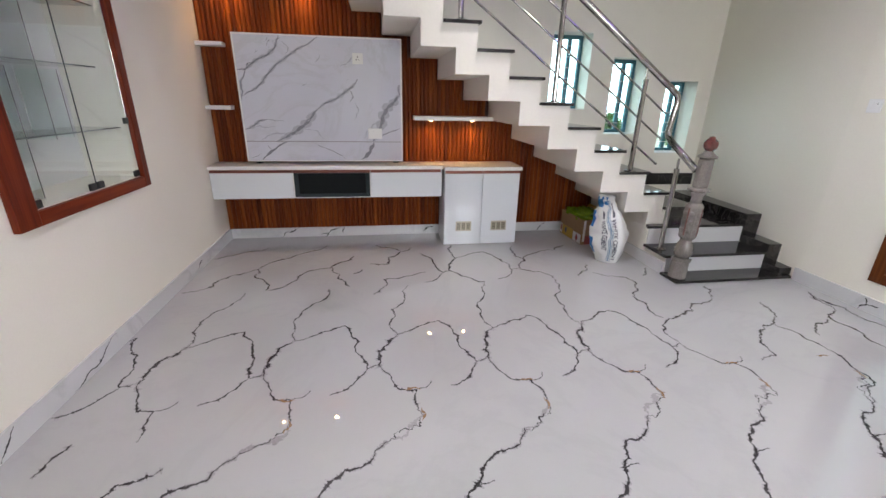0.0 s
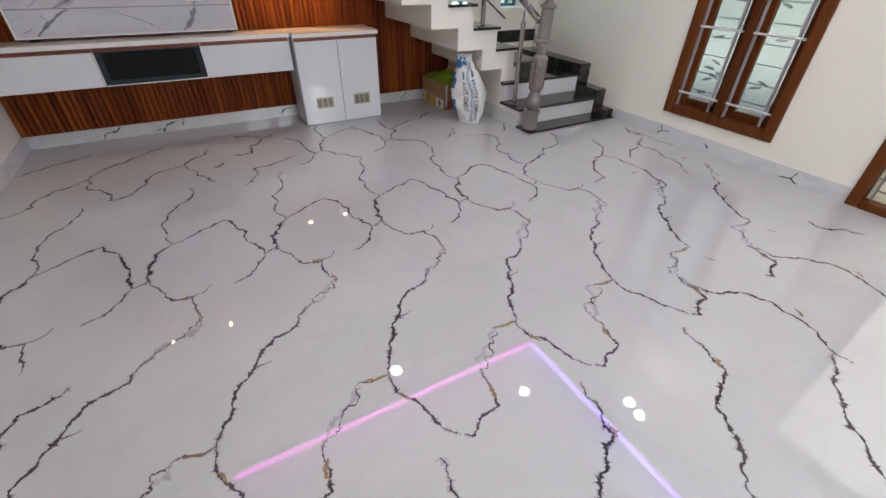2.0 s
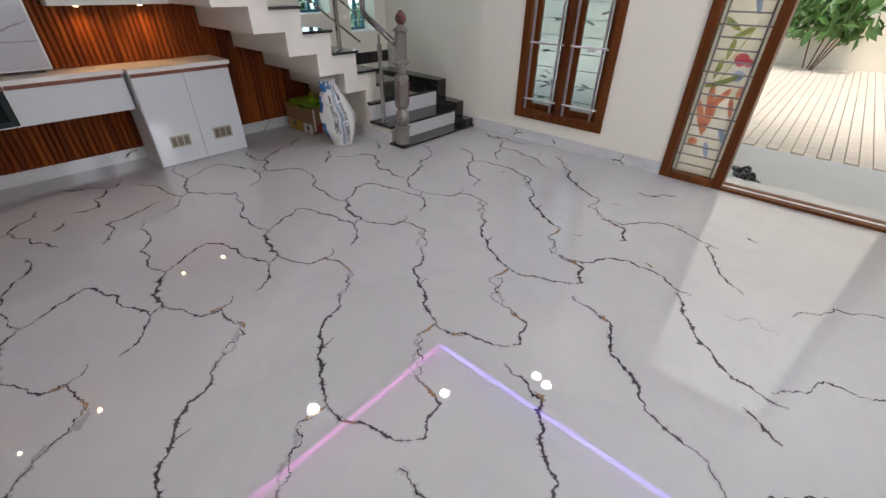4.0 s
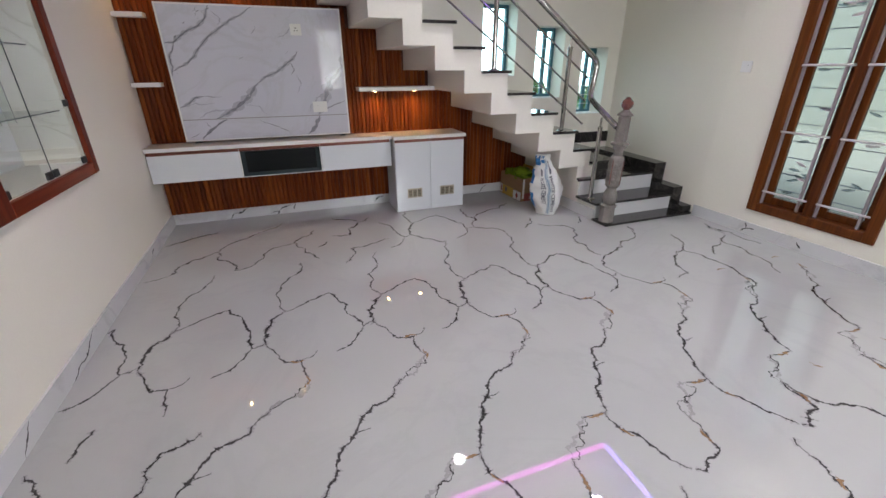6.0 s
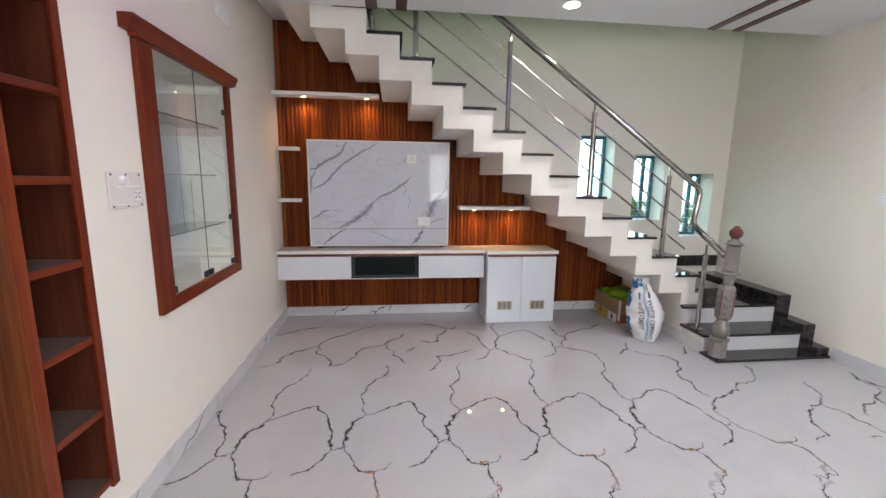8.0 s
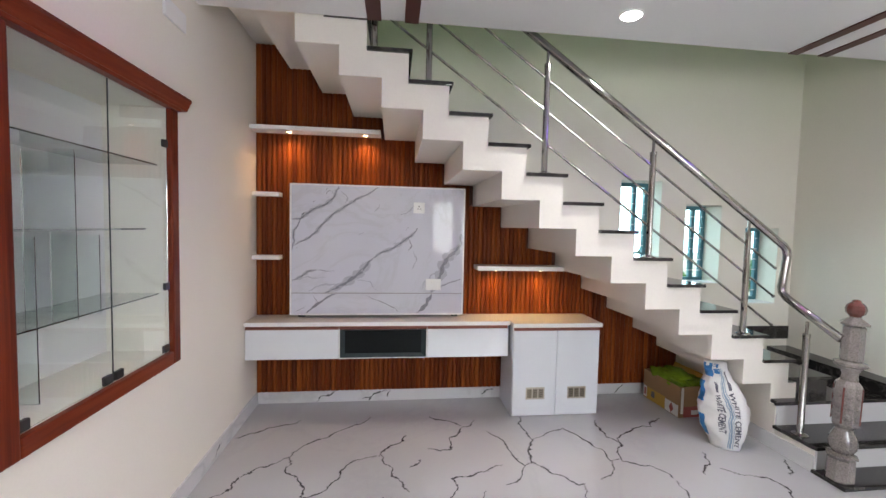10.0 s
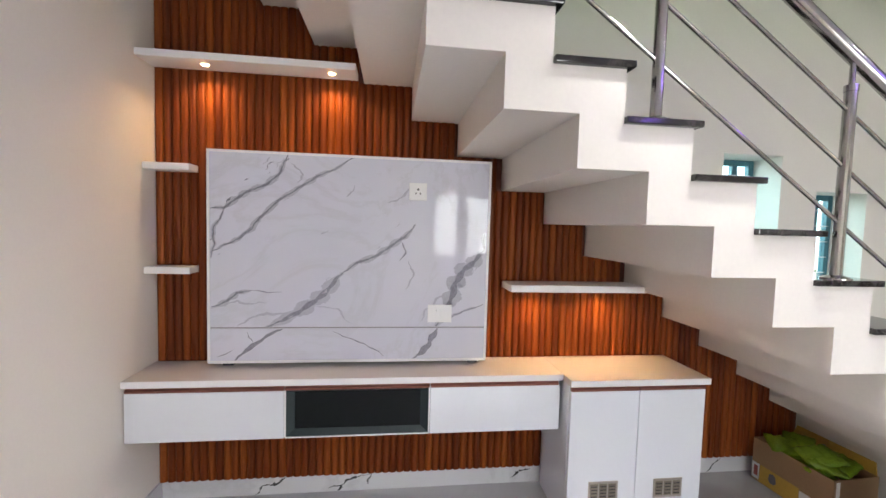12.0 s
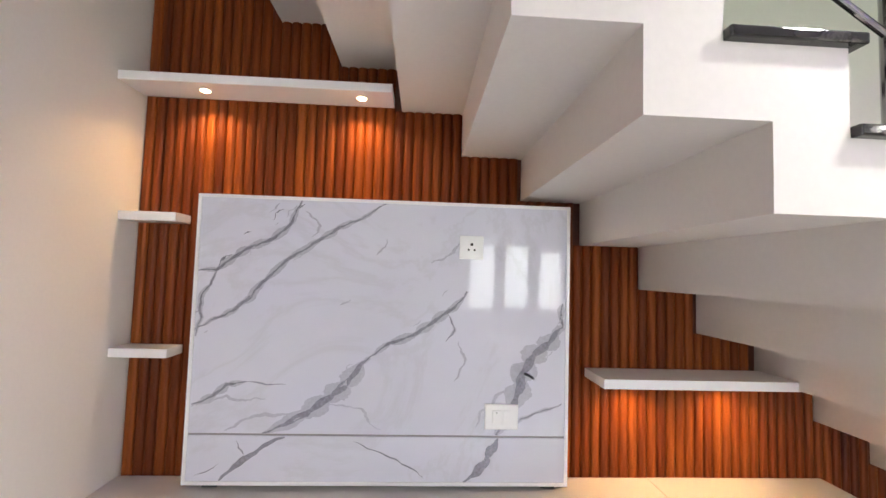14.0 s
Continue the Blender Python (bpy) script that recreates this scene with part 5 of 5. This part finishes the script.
# sack
sack = thing("cement_sack", "white woven cement sack with blue print, slumped against the stairs", "sack")
bm = bmesh.new()
rings, n, hgt, rows = [], 44, 0.56, 34
for j in range(rows + 1):
    v = j / rows
    w = 0.092 + 0.054 * math.sin(math.pi * min(1.0, v / 0.80)) ** 0.9 - 0.022 * max(0.0, (v - 0.6) / 0.4)
    d = (0.095 + 0.025 * math.sin(math.pi * min(1.0, v / 0.8))) * (1 - 0.72 * max(0, v - 0.55) / 0.45)
    ring = []
    for i in range(n):
        t = 2 * math.pi * i / n
        cx = math.copysign(abs(math.cos(t)) ** 0.75, math.cos(t)) * w
        cy = math.copysign(abs(math.sin(t)) ** 0.75, math.sin(t)) * d
        wob = 0.016 * noise.noise((cx * 14, cy * 14, v * 6)) + (0.007 + 0.006 * v) * noise.noise((cx * 34, cy * 34, v * 18))
        wob -= 0.030 * (0.4 + v) * max(0.0, 0.16 - abs(noise.noise((cx * 9 + v * 5, cy * 9, v * 4 - cx * 6))))
        if cx < 0:                                     # a fold pinches the sack above its bulge
            wob += 0.022 * math.exp(-((v - 0.60) / 0.07) ** 2) * abs(math.cos(t))
        ring.append(bm.verts.new((cx + wob - 0.085 * v * (0.6 + 0.4 * v), cy + wob + 0.03 * v, v * hgt + (0.018 * noise.noise((cx * 12, 3, 1)) if j == rows else 0))))
    rings.append(ring)
for a, b in zip(rings, rings[1:]):
    for i in range(n):
        bm.faces.new((a[i], a[(i + 1) % n], b[(i + 1) % n], b[i]))
bm.faces.new(rings[0][::-1])
bm.faces.new(rings[-1])
SACK_GRID = [[Vector(v.co) for v in r] for r in rings]
part("bag", bm, BAG, sack, smooth=True)


def on_sack(u, v, lift):
    """A place on the front of the sack: u turns round it, v goes up it."""
    j = min(rows - 1, int(v * rows))
    f_ = v * rows - j
    i = u * n
    i0 = int(math.floor(i)) % n
    g = i - math.floor(i)
    def at(j_):
        return SACK_GRID[j_][i0].lerp(SACK_GRID[j_][(i0 + 1) % n], g)
    p = at(j).lerp(at(j + 1), f_)
    c = Vector((0, 0, p.z))
    return p + (p - c).normalized() * lift


def patch(name, u0, u1, v0, v1, mt, nu=14, nv=26):
    bm = bmesh.new()
    vs = [[bm.verts.new(on_sack(u0 + (u1 - u0) * i / nu, v0 + (v1 - v0) * j / nv, 0.0032)) for j in range(nv + 1)] for i in range(nu + 1)]
    for i in range(nu):
        for j in range(nv):
            bm.faces.new((vs[i][j], vs[i + 1][j], vs[i + 1][j + 1], vs[i][j + 1]))
    part(name, bm, mt, sack, "", True)


patch("blue_print", 0.55, 0.72, 0.82, 0.97, INK_BLUE)
patch("blue_print", 0.53, 0.63, 0.52, 0.76, INK_BLUE)
patch("blue_print", 0.56, 0.63, 0.12, 0.36, INK_BLUE)
patch("blue_print", 0.73, 0.775, 0.86, 0.97, INK_BLUE)
for u, thick in ((0.770, 0.005), (0.779, 0.012), (0.797, 0.005)):
    patch("stripe", u, u + thick, 0.03, 0.93, INK_PALE, 2, 44)


def wrap_words(text, u, v0, v1, size):
    """Words running down the sack, bent onto its face."""
    cu = bpy.data.curves.new("words", "FONT")
    cu.body, cu.size, cu.align_x, cu.align_y, cu.resolution_u, cu.offset = text, 1.0, "CENTER", "CENTER", 2, 0.025
    tmp = bpy.data.objects.new("words_source", cu)
    me = bpy.data.meshes.new_from_object(tmp)
    bpy.data.objects.remove(tmp)
    xs = [v.co.x for v in me.vertices]
    x0, x1 = min(xs), max(xs)
    for v in me.vertices:
        a = (v.co.x - x0) / (x1 - x0)
        v.co = on_sack(u + v.co.y * size, v1 + (v0 - v1) * a, 0.0050)
    me.materials.clear()
    me.materials.append(INK_GREY)
    ob = new("printed_words", me)
    ob.parent = sack


wrap_words("WHITE CEMENT", 0.825, 0.05, 0.68, 0.056)
wrap_words("WHITE CEMENT", 0.745, 0.20, 0.64, 0.036)
patch("name_bar", 0.820, 0.844, 0.70, 0.90, INK_GREY, 2, 6)
patch("name_bar", 0.738, 0.752, 0.66, 0.77, INK_GREY, 2, 6)
sack.matrix_basis = pose(3.375, -0.880, 0.002, 0, 0, -42)

# ---- outside ----
structure("ground", box(bmesh.new(), -400, 400, -400, 400, -0.60, -0.30), GROUND, "dry ground reaching to the horizon")
structure("porch", slab(W + 0.24, 6.15, -6.2, -2.9, -0.30, -0.03, 0.01), PORCH, "grey stone porch slab")
pave = structure("pavement", box(bmesh.new(), 6.15, 13.0, -10, 2, -0.30, -0.075), PAVER_BED, "beige block paving in front of the house")
pm = bpy.data.meshes.new("paver")
bm = rounded(box(bmesh.new(), -0.097, 0.097, -0.047, 0.047, 0.0, 0.03), 0.004, 1)
bm.to_mesh(pm)
bm.free()
pm.materials.append(PAVER)
for i in range(17):
    for j in range(16):
        p = new("paver", pm)
        p.parent = pave
        p.location = (6.26 + 0.2 * i + (0.1 if j % 2 else 0.0), -5.4 + 0.1 * j, -0.078)
far = bmesh.new()
for i in range(34):
    for j in range(110):
        x, y = 6.26 + 0.2 * i + (0.1 if j % 2 else 0.0), -9.0 + 0.1 * j
        if i < 17 and -5.45 < y < -3.85:
            continue
        box(far, x - 0.097, x + 0.097, y - 0.047, y + 0.047, -0.078, -0.050)
tagged(part("pavers", far, PAVER, pave), "", "", "", "stuff")
# height is added: keeps bluish sky out of the doorway's reflection in the floor
structure("wall_compound", box(bmesh.new(), 13.0, 13.2, -16, 8, -0.3, 12.0), OUTCREAM, "cream rendered wall across the yard, height added for the floor reflection")
structure("wall_porch", box(bmesh.new(), 5.35, 5.95, -3.62, -3.36, -0.028, 2.9), OUTWALL, "peach rendered porch pier")
structure("backdrop", box(bmesh.new(), -14, 48, 30.0, 30.2, -0.3, 16), BRIGHT, "bright hazy sky beyond the stair windows")


def shrub(x, y, z, size, seed):
    t = thing("shrub", "leafy green garden shrub beside the compound wall", "shrub", "garden shrubs")
    r = random.Random(seed)
    bm = bmesh.new()
    for k in range(5):
        a = r.uniform(0, 6.28)
        rod(bm, (0, 0, 0), (math.cos(a) * size * 0.35, math.sin(a) * size * 0.35, size * r.uniform(0.6, 1.0)), 0.012, 6)
    part("stems", bm, TEAK, t)
    bm = bmesh.new()
    for k in range(420):
        a, e, d = r.uniform(0, 6.28), r.uniform(-0.6, 1.5), size * 0.55 * r.uniform(0.35, 1.0)
        c = Vector((math.cos(a) * math.cos(e) * d, math.sin(a) * math.cos(e) * d, size * 0.75 + math.sin(e) * d))
        q = Euler((r.uniform(0, 6), r.uniform(0, 6), r.uniform(0, 6))).to_matrix()
        l = size * 0.11
        vs = [bm.verts.new(c + q @ Vector(p)) for p in ((-l, 0, 0), (0, -l * 0.4, l * 0.1), (l, 0, 0), (0, l * 0.4, l * 0.1))]
        bm.faces.new(vs)
    part("foliage", bm, LEAF, t)
    t.location = (x, y, z)


shrub(9.5, -2.6, -0.3, 1.2, 1)
shrub(12.4, -3.6, -0.3, 1.5, 2)
shrub(5.6, 3.4, -0.3, 1.1, 3)
shrub(8.4, 4.6, -0.3, 1.0, 4)

# slippers on the porch
def slipper(m):
    s = thing("slipper", "black rubber slipper lying on the porch outside the door", "slipper", "pair of slippers")
    out = []
    for i in range(20):
        t = 2 * math.pi * i / 20
        out.append((0.13 * math.cos(t), (0.045 + 0.008 * math.cos(t)) * math.sin(t)))
    part("sole", prism(bmesh.new(), out, 0.0, 0.022, "z"), RUBBER, s)
    for sgn in (1, -1):
        part("strap", tube(bmesh.new(), [(0.075, 0.0, 0.024), (0.045, 0.022 * sgn, 0.05), (0.0, 0.042 * sgn, 0.045), (-0.015, 0.045 * sgn, 0.016)], 0.009, 8), RUBBER, s, smooth=True)
    part("band", tube(bmesh.new(), [(0.02, -0.046, 0.015), (0.025, -0.03, 0.055), (0.028, 0.0, 0.068), (0.025, 0.03, 0.055), (0.02, 0.046, 0.015)], 0.012, 8), RUBBER, s, smooth=True)
    s.matrix_basis = m


slipper(pose(5.10, -3.87, -0.0298, 0, 0, 232))
slipper(pose(5.24, -3.82, -0.0298, 0, 0, 222))
